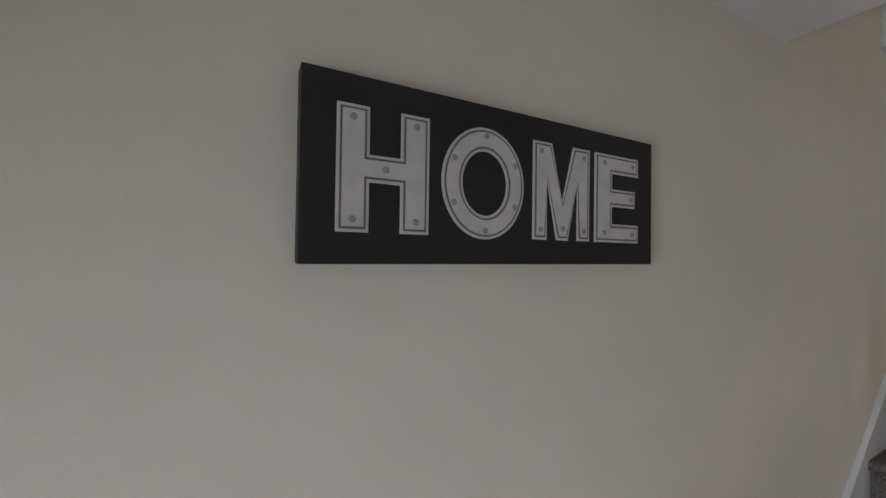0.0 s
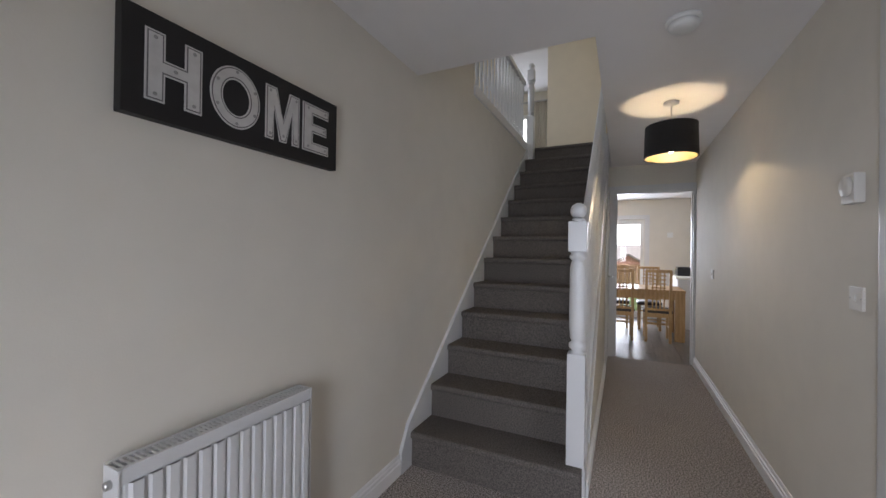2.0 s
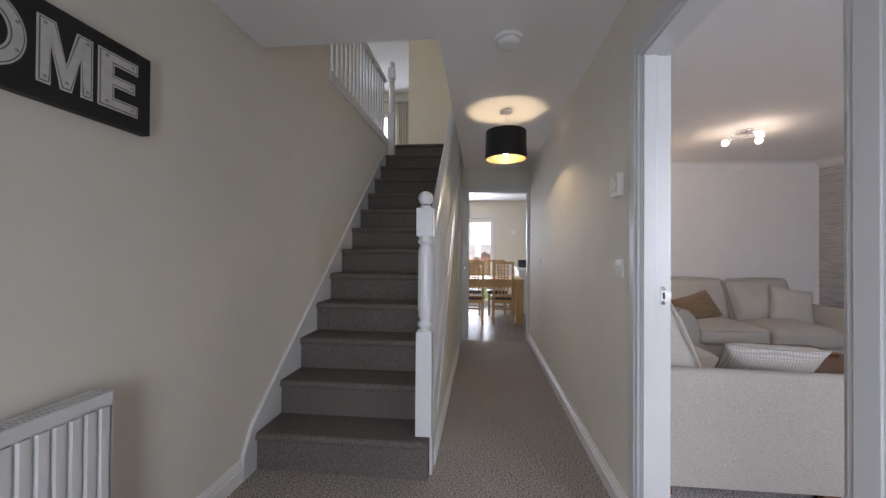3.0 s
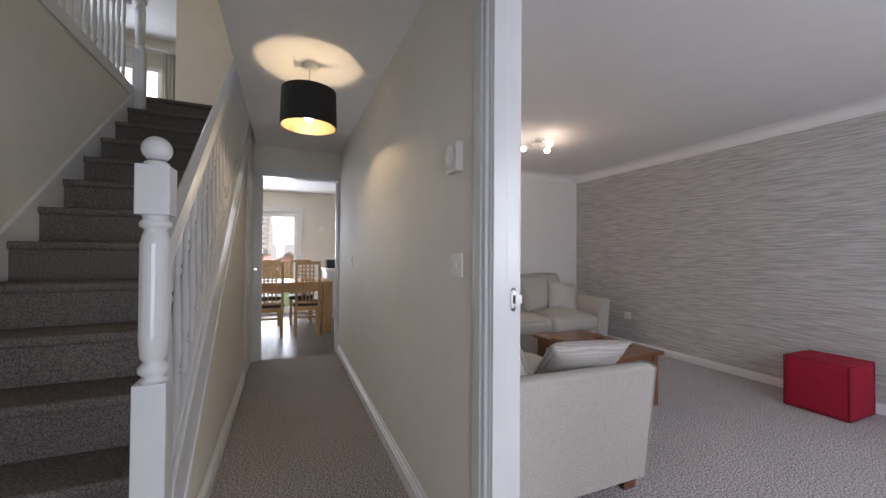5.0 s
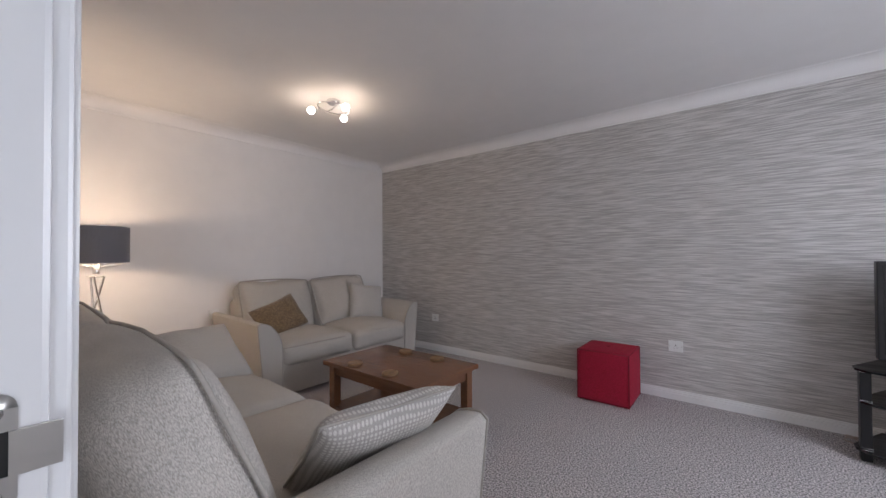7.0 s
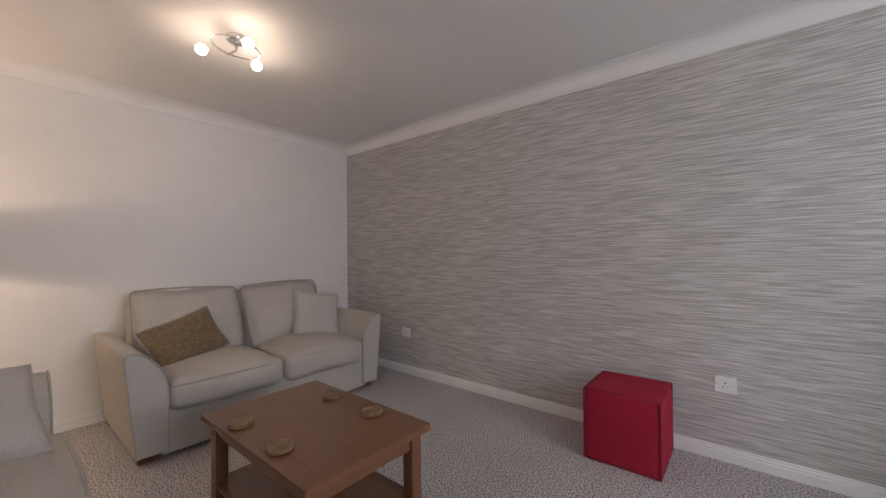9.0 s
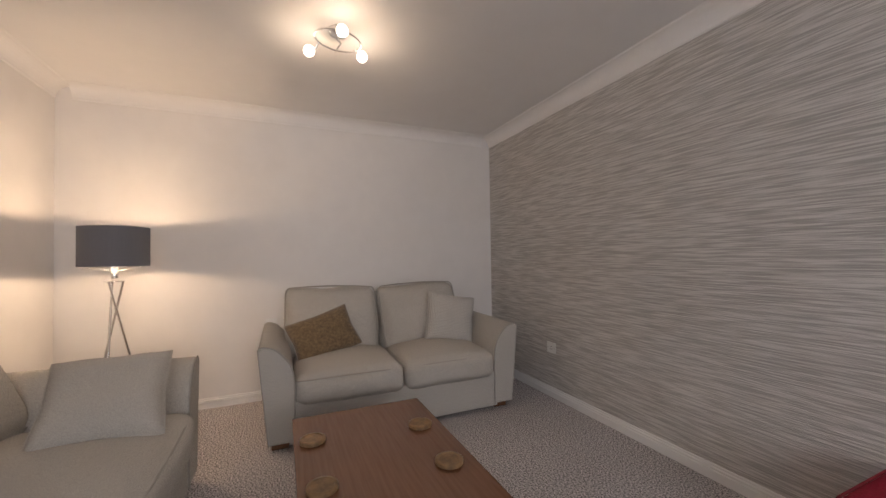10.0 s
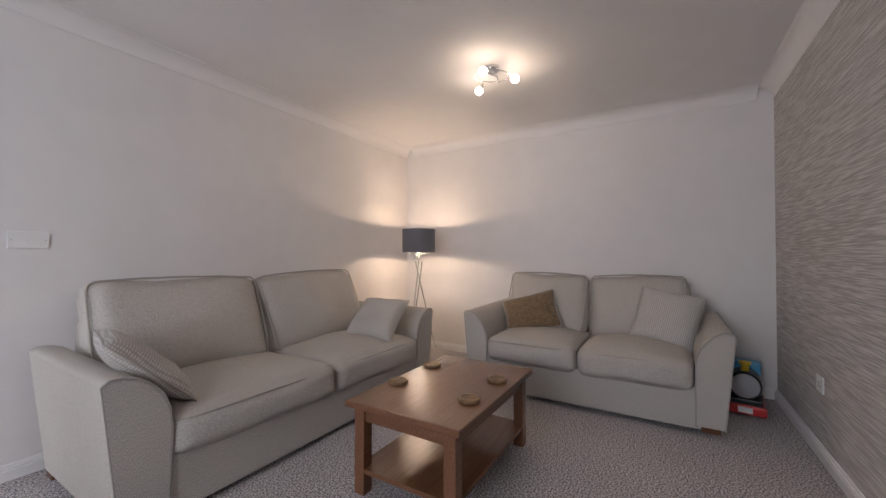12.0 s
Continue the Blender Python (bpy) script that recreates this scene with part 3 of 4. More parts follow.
    bm = bmesh.new()
    lathe_into(bm, spindle_profile(hr - 0.08), n=10)
    me = bpy.data.meshes.new("spindle")
    bm.to_mesh(me)
    bm.free()
    me.materials.append(GLOSS)
    for f in me.polygons:
        f.use_smooth = True
    while x < xe - 0.1:
        o = new("spindle", me)
        o.parent = e
        o.matrix_basis = pose(x, -0.165, zl(x) + 0.08)
        x += 0.118
    # landing balustrade on the wall head
    boxes("landing_capping", [((3.05, HW - 0.018, 2.645), (5.02, HW + 0.13, 2.735))], GLOSS, e, 0.004)
    boxes("landing_handrail", [((3.05, HW + 0.01, 3.50), (5.0, HW + 0.07, 3.56))], GLOSS, e, 0.012)
    x = 3.12
    while x < 5.0:
        o = new("spindle", me)
        o.parent = e
        o.matrix_basis = pose(x, HW + 0.04, 2.715) @ Matrix.Diagonal((1, 1, 0.79 / (hr - 0.08), 1))
        x += 0.112


staircase()


def cupboard_door():
    e = empty("understair_door", pose(4.62, -0.204, 0), label="closed white panelled cupboard door under the stairs", category="door", kind="structure")
    boxes("leaf", [((0, -0.012, 0.01), (0.56, 0, 1.98))], GLOSS, e, 0.003)
    for z0, z1 in ((0.18, 0.88), (1.12, 1.42), (1.5, 1.86)):
        boxes("panel", [((0.08, -0.020, z0), (0.25, -0.012, z1)), ((0.31, -0.020, z0), (0.48, -0.012, z1))], GLOSS, e, 0.006)
    boxes("architrave", [((-0.07, -0.018, 0), (0, 0, 2.05)), ((0.56, -0.018, 0), (0.63, 0, 2.05)), ((0, -0.018, 1.985), (0.56, 0, 2.05))], GLOSS, e, 0.004)
    tube("handle", [(0.50, -0.014, 1.02), (0.50, -0.055, 1.02), (0.40, -0.06, 1.02)], 0.009, CHROME, e)


cupboard_door()

# ---- living room things ----
def sofa(m, inner, label, fat=0.0, spread=0.02, tall=0.0, back=0.0):
    """A two-cushion sofa, its front towards -y, its middle at x = 0. inner: width between the arms.
    fat: how far the arms swell inwards; spread and tall: slump of the back cushions."""
    e = empty("sofa", m, label=label, category="sofa")
    w, d = inner / 2, 0.98
    boxes("base", [((-w - 0.03, 0.012, 0.03), (w + 0.03, d - 0.05, 0.29))], FABRIC, e, 0.02)
    # sloping upholstered back
    prism("back_frame", [(d - 0.26, 0.25), (d - 0.02, 0.06), (d, 0.70), (d - 0.03, 0.74), (d - 0.10, 0.74), (d - 0.14, 0.70)], "x", -w - 0.02, w + 0.02, FABRIC, e, 0.02)
    # arms that flare outwards to a soft rolled top
    arc = [(0.0, 0.05), (0.0, 0.40), (0.008, 0.47), (0.03, 0.53), (0.065, 0.575), (0.10, 0.612), (0.14, 0.632), (0.178, 0.638), (0.20, 0.622), (0.145, 0.05)]
    arc = [(a - fat * (1 - a / 0.2) * (1 if z > 0.06 else 0.6), z + fat * 0.9 * max(0.0, min(1.0, (z - 0.4) / 0.15)) * (1 - a / 0.22)) for a, z in arc]
    for s in (-1, 1):
        bm = bmesh.new()
        rings = []
        steps = [0.0, 0.006, 0.02, 0.3, 0.6, 0.86, 0.9]
        for y in steps:
            k = 0.95 if y in (0.0,) else (0.985 if y == 0.006 else 1.0)
            lift = 0.03 * (y / 0.9)
            rings.append([bm.verts.new((s * (w + 0.09 + (a - 0.09) * k), y, 0.33 + (z - 0.33) * k + (lift if z > 0.3 else 0) * 0.4)) for a, z in arc])
        n = len(arc)
        for ra, rb in zip(rings, rings[1:]):
            for i in range(n):
                bm.faces.new((ra[i], ra[(i + 1) % n], rb[(i + 1) % n], rb[i]))
        bm.faces.new(rings[0]), bm.faces.new(rings[-1][::-1])
        arm = obj("arm", bm, FABRIC, e)
        for f in arm.data.polygons:
            f.use_smooth = abs(f.normal.y) < 0.5 and f.center.z > 0.35
        tube("arm_piping", [(s * (w + a), 0.004, z) for a, z in arc], 0.0045, PIPING, e)
    for i, s in enumerate((-1, 1)):
        wc = w - fat
        cx = s * wc / 2
        soft_box("seat_cushion", (wc - 0.006, 0.74, 0.19), 0.06, (0.0, 0.022, 0.052), FABRIC, e, pose(cx, 0.345, 0.348), n=24, rough=0.013, seed=i * 3.1 + w)
        loop = []
        for (px, py) in [(-1, -1), (1, -1), (1, 1), (-1, 1)]:
            loop.append((cx + px * (wc / 2 - 0.016), 0.345 + py * 0.346, 0.425))
        front = []
        for k in range(13):
            u = -1 + 2 * k / 12
            front.append((cx + u * (wc / 2 - 0.014), -0.010 - 0.014 * (1 - u * u) + 0.014 * u ** 6, 0.412 + 0.008 * (1 - u * u)))
        tube("seat_piping", front + [loop[2], loop[3]], 0.0045, PIPING, e, closed=True)
        c = soft_box("back_cushion", (w + 0.03, 0.22, 0.575 + tall), 0.085, (0.0, 0.058, 0.010), FABRIC, e, pose(s * w / 2 + s * 0.02 - spread, 0.722 + back, 0.656 + tall / 2, -23, s * -1.2, s * 1.5), n=24, rough=0.026, seed=i * 5.3 + 1 + w)
        pts = []
        hw, hz = (w + 0.03) / 2 - 0.016, 0.2875 + tall / 2 - 0.014
        for (px, pz) in [(-0.96, -0.98), (-1, -0.6), (-1, 0), (-1, 0.80), (-0.975, 0.92), (-0.92, 0.98), (-0.5, 1.012), (0, 1.02), (0.5, 1.012), (0.92, 0.98), (0.975, 0.92), (1, 0.80), (1, 0), (1, -0.6), (0.96, -0.98)]:
            pts.append((px * hw, -0.094 - 0.012 * (1 - abs(px)) , pz * hz))
        tube("back_piping", pts, 0.006, PIPING, e, closed=True, m=c.matrix_basis)
    for x in (-w - 0.08, w + 0.08):
        for y in (0.06, d - 0.14):
            boxes("foot", [((x - 0.05, y, 0.0), (x + 0.05, y + 0.08, 0.055))], WOOD, e, 0.005)
    return e


S1 = sofa(pose(3.10, -2.29, 0), 1.80, "large pale beige fabric sofa with piped cushions", 0.03, 0.018, 0.015, 0.048)
S2 = sofa(pose(4.245, -3.472, 0, 0, 0, -90), 1.40, "small pale beige fabric sofa with piped cushions", 0.0, 0.03, -0.022)

pillow("cushion", 0.43, 0.43, 0.12, DOTTED, pose(2.24, -1.985, 0.605, 0, 44, -12), "pale dotted fabric cushion leaning on the sofa arm", PIPING)
pillow("cushion", 0.41, 0.41, 0.14, FABRIC, pose(3.775, -2.04, 0.595, 0, -40, 8), "plain beige fabric cushion leaning on the sofa arm")
pillow("cushion", 0.47, 0.34, 0.14, BROWNFAB, pose(4.71, -2.99, 0.59, 60, -16, -80), "brown velvet cushion with pale piping", DOTTED)
pillow("cushion", 0.42, 0.42, 0.14, DOTTED, pose(4.72, -4.02, 0.63, 68, 10, -100), "pale dotted fabric cushion on the small sofa")


def coffee_table():
    e = empty("coffee_table", pose(3.19, -3.045, 0), label="dark brown wooden coffee table with a lower shelf", category="table")
    a, b = 0.456, 0.30
    boxes("top", [((-a, -b, 0.402), (a, b, 0.432))], WOOD, e, 0.007)
    boxes("apron", [((-a + 0.06, -b + 0.045, 0.335), (a - 0.06, -b + 0.065, 0.402)), ((-a + 0.06, b - 0.065, 0.335), (a - 0.06, b - 0.045, 0.402)),
                    ((-a + 0.045, -b + 0.06, 0.335), (-a + 0.065, b - 0.06, 0.402)), ((a - 0.065, -b + 0.06, 0.335), (a - 0.045, b - 0.06, 0.402))], WOOD, e)
    boxes("shelf", [((-a + 0.036, -b + 0.036, 0.10), (a - 0.036, b - 0.036, 0.122))], WOOD, e, 0.004)
    for sx in (-1, 1):
        for sy in (-1, 1):
            x, y = sx * (a - 0.06), sy * (b - 0.06)
            boxes("leg", [((x - 0.028, y - 0.028, 0), (x + 0.028, y + 0.028, 0.402))], WOOD, e, 0.004)


coffee_table()
bm = bmesh.new()
lathe_into(bm, [(0.044, 0.0), (0.05, 0.003), (0.05, 0.015), (0.046, 0.018), (0.038, 0.018), (0.036, 0.015), (0.001, 0.015)], n=28, closed=True)
coaster = tagged(obj("coaster", bm, COASTER, m=pose(3.04, -2.82, 0.433)), "round wooden coaster with a raised rim", "coaster", "coasters on the table")
for x, y in ((3.375, -2.815), (3.33, -3.25), (3.015, -3.245)):
    copy_thing(coaster, pose(x, y, 0.433, 0, 0, x * 90))


def pouffe():
    e = empty("pouffe", pose(2.205, -4.475, 0, 0, 0, 0.5), label="red fabric cube pouffe with piped seams", category="pouffe")
    soft_box("cover", (0.385, 0.385, 0.405), 0.014, (0.010, 0.010, 0.004), REDFAB, e, pose(0, 0, 0.204), rough=0.008)
    h = 0.191
    for z in (0.398, 0.010):
        tube("piping", [(-h, -h, z), (h, -h, z), (h, h, z), (-h, h, z)], 0.005, REDSEAM, e, closed=True)
    for sx in (-1, 1):
        for sy in (-1, 1):
            tube("piping", [(sx * h, sy * h, 0.01), (sx * h, sy * h, 0.398)], 0.005, REDSEAM, e)
    lathe("button", [(0.014, 0.0), (0.014, 0.004), (0.008, 0.007)], REDSEAM, e, pose(0, 0, 0.409), 14)


pouffe()


def shade_mesh(name, r0, r1, h, mat, parent, z):
    bm = bmesh.new()
    lathe_into(bm, [(r0, z), (r1, z + h), (r1 - 0.004, z + h), (r0 - 0.004, z), (r0, z)], n=48)
    return obj(name, bm, mat, parent, smooth=False)


def floor_lamp():
    e = empty("floor_lamp", pose(4.80, -1.73, 0), label="chrome tripod floor lamp with a grey drum shade, lit", category="floor lamp")
    zb, h, r = 1.125, 0.25, 0.178
    shade_mesh("shade", r, r, h, GREYFAB, e, zb)
    shade_mesh("shade_lining", r - 0.005, r - 0.005, h - 0.004, WHITELINE, e, zb + 0.002)
    for z in (zb, zb + h):
        tube("shade_rim", [(r * math.cos(a), r * math.sin(a), z) for a in np.linspace(0, 2 * math.pi, 40)[:-1]], 0.003, CHROME, e, closed=True)
    for a in (0.3, 2.4, 4.5):
        tube("shade_arm", [(0, 0, zb - 0.03), (r * math.cos(a), r * math.sin(a), zb)], 0.0025, CHROME, e)
        # upper arms are added to throw streaks of shadow up the walls
        tube("shade_arm", [(0.015 * math.cos(a), 0.015 * math.sin(a), zb + h - 0.012), (r * math.cos(a), r * math.sin(a), zb + h)], 0.004, CHROME, e)
    lathe("lamp_holder", [(0.018, 1.05), (0.02, 1.06), (0.02, 1.12), (0.010, 1.122), (0.010, 1.128)], CHROME, e)
    # rod and second bulb are added to shape the light pools above and below
    tube("bulb_rod", [(0.03, 0.0, 1.12), (0.034, 0.0, 1.2), (0.03, 0.0, 1.305), (0.0, 0.0, 1.31)], 0.004, CHROME, e)
    for z in (1.158, 1.342):
        b = lathe("bulb", [(0.012, z - 0.033)] + [(0.028 * math.sin(a), z - 0.028 * math.cos(a)) for a in np.linspace(0.5, 3.1, 8)], BULB, e)
        b.visible_shadow = False
    lathe("collar", [(0.05, 1.03), (0.05, 1.036)], CHROME, e)
    for k in range(3):
        a = k * 2.094 + 0.6
        p0 = (0.042 * math.cos(a), 0.042 * math.sin(a), 1.03)
        b = a + 2.6
        p1 = (0.20 * math.cos(b), 0.20 * math.sin(b), 0.006)
        tube("leg", [p0, p1], 0.007, CHROME, e)


floor_lamp()


def ceiling_lamp():
    cx, cy = 3.868, -2.992
    e = empty("ceiling_lamp", pose(cx, cy, CZ), label="chrome ring ceiling lamp with three lit crystal globes", category="ceiling lamp")
    lathe("base", [(0.05, 0.004), (0.05, -0.018), (0.042, -0.024)], CHROME, e, n=28)
    tube("stem", [(0, 0, -0.02), (0, 0, -0.05)], 0.008, CHROME, e)
    tube("ring", [(0.122 * math.cos(a), 0.122 * math.sin(a), -0.055 + 0.016 * math.sin(a + 0.8)) for a in np.linspace(0, 2 * math.pi, 48)[:-1]], 0.005, CHROME, e, closed=True)
    tube("crossbar", [(-0.122, 0.0, -0.056), (-0.04, 0.02, -0.045), (0.04, -0.02, -0.045), (0.122, 0, -0.056)], 0.005, CHROME, e)
    for b in BULBS:
        v = Vector((b[0] - cx, b[1] - cy, b[2] - CZ))
        u = Vector((v.x, v.y, 0)).normalized()
        tube("arm", [(u * 0.115 + Vector((0, 0, -0.055)))[:], (v - u * 0.03)[:]], 0.006, CHROME, e)
        bm = bmesh.new()
        bmesh.ops.create_icosphere(bm, subdivisions=2, radius=0.031)
        g = obj("globe", bm, CRYSTAL, e, Matrix.Translation(v))
        g.visible_shadow = False


ceiling_lamp()


def television():
    e = empty("television", pose(0.33, -4.42, 0.522), label="black flat television on a glass stand", category="television")
    boxes("body", [((-0.42, -0.03, 0.045), (0.42, 0.03, 0.60))], BLACKPLASTIC, e, 0.008)
    boxes("screen", [((-0.395, 0.03, 0.08), (0.395, 0.032, 0.575))], BLACKGLASS, e)
    boxes("stand_foot", [((-0.2, -0.1, 0.0), (0.2, 0.1, 0.012)), ((-0.05, -0.02, 0.012), (0.05, 0.02, 0.06))], BLACKPLASTIC, e, 0.004)


television()


def tv_stand():
    e = empty("tv_stand", pose(0.33, -4.46, 0), label="black glass television stand with three shelves", category="tv stand")
    for z, w in ((0.506, 0.52), (0.325, 0.50), (0.06, 0.52)):
        pts = [(-w + 0.16, -0.22), (w - 0.16, -0.22), (w, 0.06), (w, 0.12), (w - 0.04, 0.17), (w - 0.12, 0.20), (0, 0.24), (-w + 0.12, 0.20), (-w + 0.04, 0.17), (-w, 0.12), (-w, 0.06)]
        prism("shelf", pts, "z", z, z + 0.012, BLACKGLASS, e, 0.003)
    for x in (-0.478, 0.478):
        boxes("post", [((x - 0.024, 0.06, 0.0), (x + 0.024, 0.12, 0.506))], BLACKPLASTIC, e, 0.01)
        for z in (0.498, 0.338, 0.075):
            boxes("clip", [((x - 0.024, 0.12, z), (x + 0.024, 0.124, z + 0.006))], CHROME, e)


tv_stand()


def loose_cable():
    """A slack tangle of flex on the carpet."""
    rnd = random.Random(4)
    pts = []
    for k in range(70):
        a = k * 0.42
        r = 0.045 + 0.02 * math.sin(k * 0.31) + rnd.uniform(-0.004, 0.004)
        pts.append((r * math.cos(a) + 0.0012 * k, 0.7 * r * math.sin(a), 0.006 + 0.028 * (0.5 + 0.5 * math.sin(k * 0.23))))
    tagged(tube("cable", pts, 0.0035, CABLE, m=pose(0.74, -4.62, 0)), "coiled pale brown cable on the carpet behind the stand", "cable")


loose_cable()


def wall_plate(name, m, w, h, label, category, marks="switch", mat=PLASTIC):
    """A plate on a wall, flat against y = 0, facing -y."""
    e = empty(name, m, label=label, category=category)
    boxes("plate", [((-w / 2, -0.009, -h / 2), (w / 2, 0.0, h / 2))], mat, e, 0.003)
    for x in (-w * 0.41, w * 0.41):
        lathe("screw", [(0.0035, 0.0), (0.0035, 0.001), (0.002, 0.0014)], STEEL, e, pose(x, -0.009, 0, 90, 0, 0), 8)
    if marks == "switch":
        boxes("rocker", [((-0.007, -0.013, -0.013), (0.007, -0.009, 0.013))], mat, e, 0.001)
    elif marks == "socket":
        for x in (0.0,):
            # thin black slabs give the shade of the holes; nothing is cut
            boxes("pin_hole_dark", [((x - 0.003, -0.0096, 0.004), (x + 0.003, -0.0088, 0.014)), ((x - 0.014, -0.0096, -0.014), (x - 0.007, -0.0088, -0.010)), ((x + 0.007, -0.0096, -0.014), (x + 0.014, -0.0088, -0.010))], BLACKPLASTIC, e)
            boxes("rocker", [((x - 0.006, -0.0125, 0.020), (x + 0.006, -0.009, 0.034))], PLASTIC, e, 0.001)
    return e


wall_plate("socket", pose(1.765, WW, 0.425, 0, 0, 180), 0.1, 0.088, "white power socket on the papered wall", "socket", "socket")
wall_plate("socket", pose(4.285, WW, 0.40, 0, 0, 180), 0.1, 0.088, "white power socket on the papered wall", "socket", "socket")
wall_plate("light_switch", pose(2.02, LW - 0.006, 1.177, 0, 0, 0), 0.146, 0.086, "wide white double light switch on the living room wall", "switch")
wall_plate("socket", pose(FX, -2.62, 0.62, 0, 0, -90), 0.086, 0.086, "white single wall socket beside the sofa", "socket")


def toy_engine():
    e = empty("toy_engine", pose(4.90, -4.50, 0, 0, 0, -98) @ Matrix.Scale(0.88, 4), label="blue and red plastic ride-on toy train", category="toy")
    boxes("bumper", [((-0.13, -0.19, 0.015), (0.13, -0.15, 0.085))], TOYRED, e, 0.012)
    boxes("chassis", [((-0.11, -0.15, 0.04), (0.11, 0.17, 0.12))], BLACKPLASTIC, e, 0.01)
    boxes("number_plate", [((-0.045, -0.194, 0.03), (0.045, -0.19, 0.072))], PLASTIC, e)
    lathe("boiler", [(0.10, -0.15), (0.105, -0.14), (0.105, 0.10)], BLACKPLASTIC, e, pose(0, 0, 0.225, -90, 0, 0), 28)
    lathe("front_plate", [(0.088, -0.164), (0.092, -0.158), (0.092, -0.15)], TOYGREY, e, pose(0, 0, 0.225, -90, 0, 0), 28)
    boxes("cab", [((-0.10, 0.05, 0.12), (0.10, 0.17, 0.37))], TOYBLUE, e, 0.015)
    lathe("funnel", [(0.03, 0.31), (0.028, 0.37), (0.04, 0.385), (0.04, 0.40)], TOYYELLOW, e, pose(0, -0.08, 0), 18)
    for x in (-0.115, 0.09):
        for y in (-0.09, 0.10):
            lathe("wheel", [(0.05, 0), (0.055, 0.006), (0.055, 0.022), (0.05, 0.026)], TOYRED, e, pose(x, y, 0.055, 0, 90, 0), 20)


toy_engine()

# ---- hall things ----
def home_sign():
    x0, x1, z0, z1 = 0.55, 1.326, 1.648, 1.93
    e = empty("wall_sign", pose(x0, HW - 0.036, z0), label="black canvas sign lettered HOME on the wall", category="sign")
    w, h = x1 - x0, z1 - z0
    boxes("canvas", [((0, 0, 0), (w, 0.035, h))], BLACK, e, 0.003)
    outlines = {
        "H": [(0, 0), (0, 1), (.33, 1), (.33, .62), (.67, .62), (.67, 1), (1, 1), (1, 0), (.67, 0), (.67, .40), (.33, .40), (.33, 0)],
        "M": [(0, 0), (0, 1), (.31, 1), (.5, .40), (.69, 1), (1, 1), (1, 0), (.77, 0), (.77, .64), (.60, 0), (.40, 0), (.23, .64), (.23, 0)],
        "E": [(0, 0), (0, 1), (1, 1), (1, .79), (.38, .79), (.38, .61), (.92, .61), (.92, .41), (.38, .41), (.38, .21), (1, .21), (1, 0)],
    }

    def inward(pts, d):
        """The outline (clockwise) moved inwards by d."""
        out = []
        n = len(pts)
        for i in range(n):
            p, q, r = Vector(pts[i - 1]), Vector(pts[i]), Vector(pts[(i + 1) % n])
            n1, n2 = (q - p).normalized(), (r - q).normalized()
            n1, n2 = Vector((n1.y, -n1.x)), Vector((n2.y, -n2.x))
            k = n1 + n2
            out.append((q + k * (d / max(0.35, k.dot(n1))))[:])
        return out

    spans = (("H", 0.064, 0.255), ("O", 0.285, 0.507), ("M", 0.536, 0.731), ("E", 0.752, 0.932))
    zb, zh = 0.168 * h, 0.67 * h
    for ch, a, b in spans:
        xa, xw = a * w, (b - a) * w
        for name, d, mat, out in (("letter", 0.0, LETTER, 0.002), ("letter_line", 0.0045, LETTERDARK, 0.003), ("letter_face", 0.008, LETTER, 0.004)):
            if ch == "O":
                n = 48
                bm = bmesh.new()
                rings = []
                for rx, rz in ((xw / 2 - d, zh * 0.52 - d), (xw * 0.27 + d, zh * 0.30 + d)):
                    for y in (0.0, -out):
                        rings.append([bm.verts.new((xa + xw / 2 + rx * math.cos(k * 2 * math.pi / n), y, zb + zh / 2 + rz * math.sin(k * 2 * math.pi / n))) for k in range(n)])
                for ra, rb in ((rings[0], rings[1]), (rings[1], rings[3]), (rings[3], rings[2])):
                    for k in range(n):
                        bm.faces.new((ra[k], ra[(k + 1) % n], rb[(k + 1) % n], rb[k]))
                obj(name, bm, mat, e)
            else:
                pts = inward([(xa + p * xw, zb + q * zh) for p, q in outlines[ch]], d)
                prism(name, pts, "y", -out, 0.0, mat, e)
    studs = {"H": [(.16, .9), (.16, .1), (.84, .9), (.84, .1), (.5, .51)], "O": [(.5, .94), (.5, .06), (.13, .7), (.87, .7), (.13, .3), (.87, .3)],
             "M": [(.12, .9), (.88, .9), (.12, .1), (.88, .1), (.5, .12)], "E": [(.19, .9), (.19, .1), (.85, .9), (.85, .1), (.8, .51)]}
    for ch, a, b in spans:
        for p, q in studs[ch]:
            lathe("stud", [(0.0055, 0.0), (0.0055, 0.002), (0.003, 0.003)], STUD, e, pose((a + (b - a) * p) * w, -0.003, zb + q * zh, 90, 0, 0), 10)


home_sign()


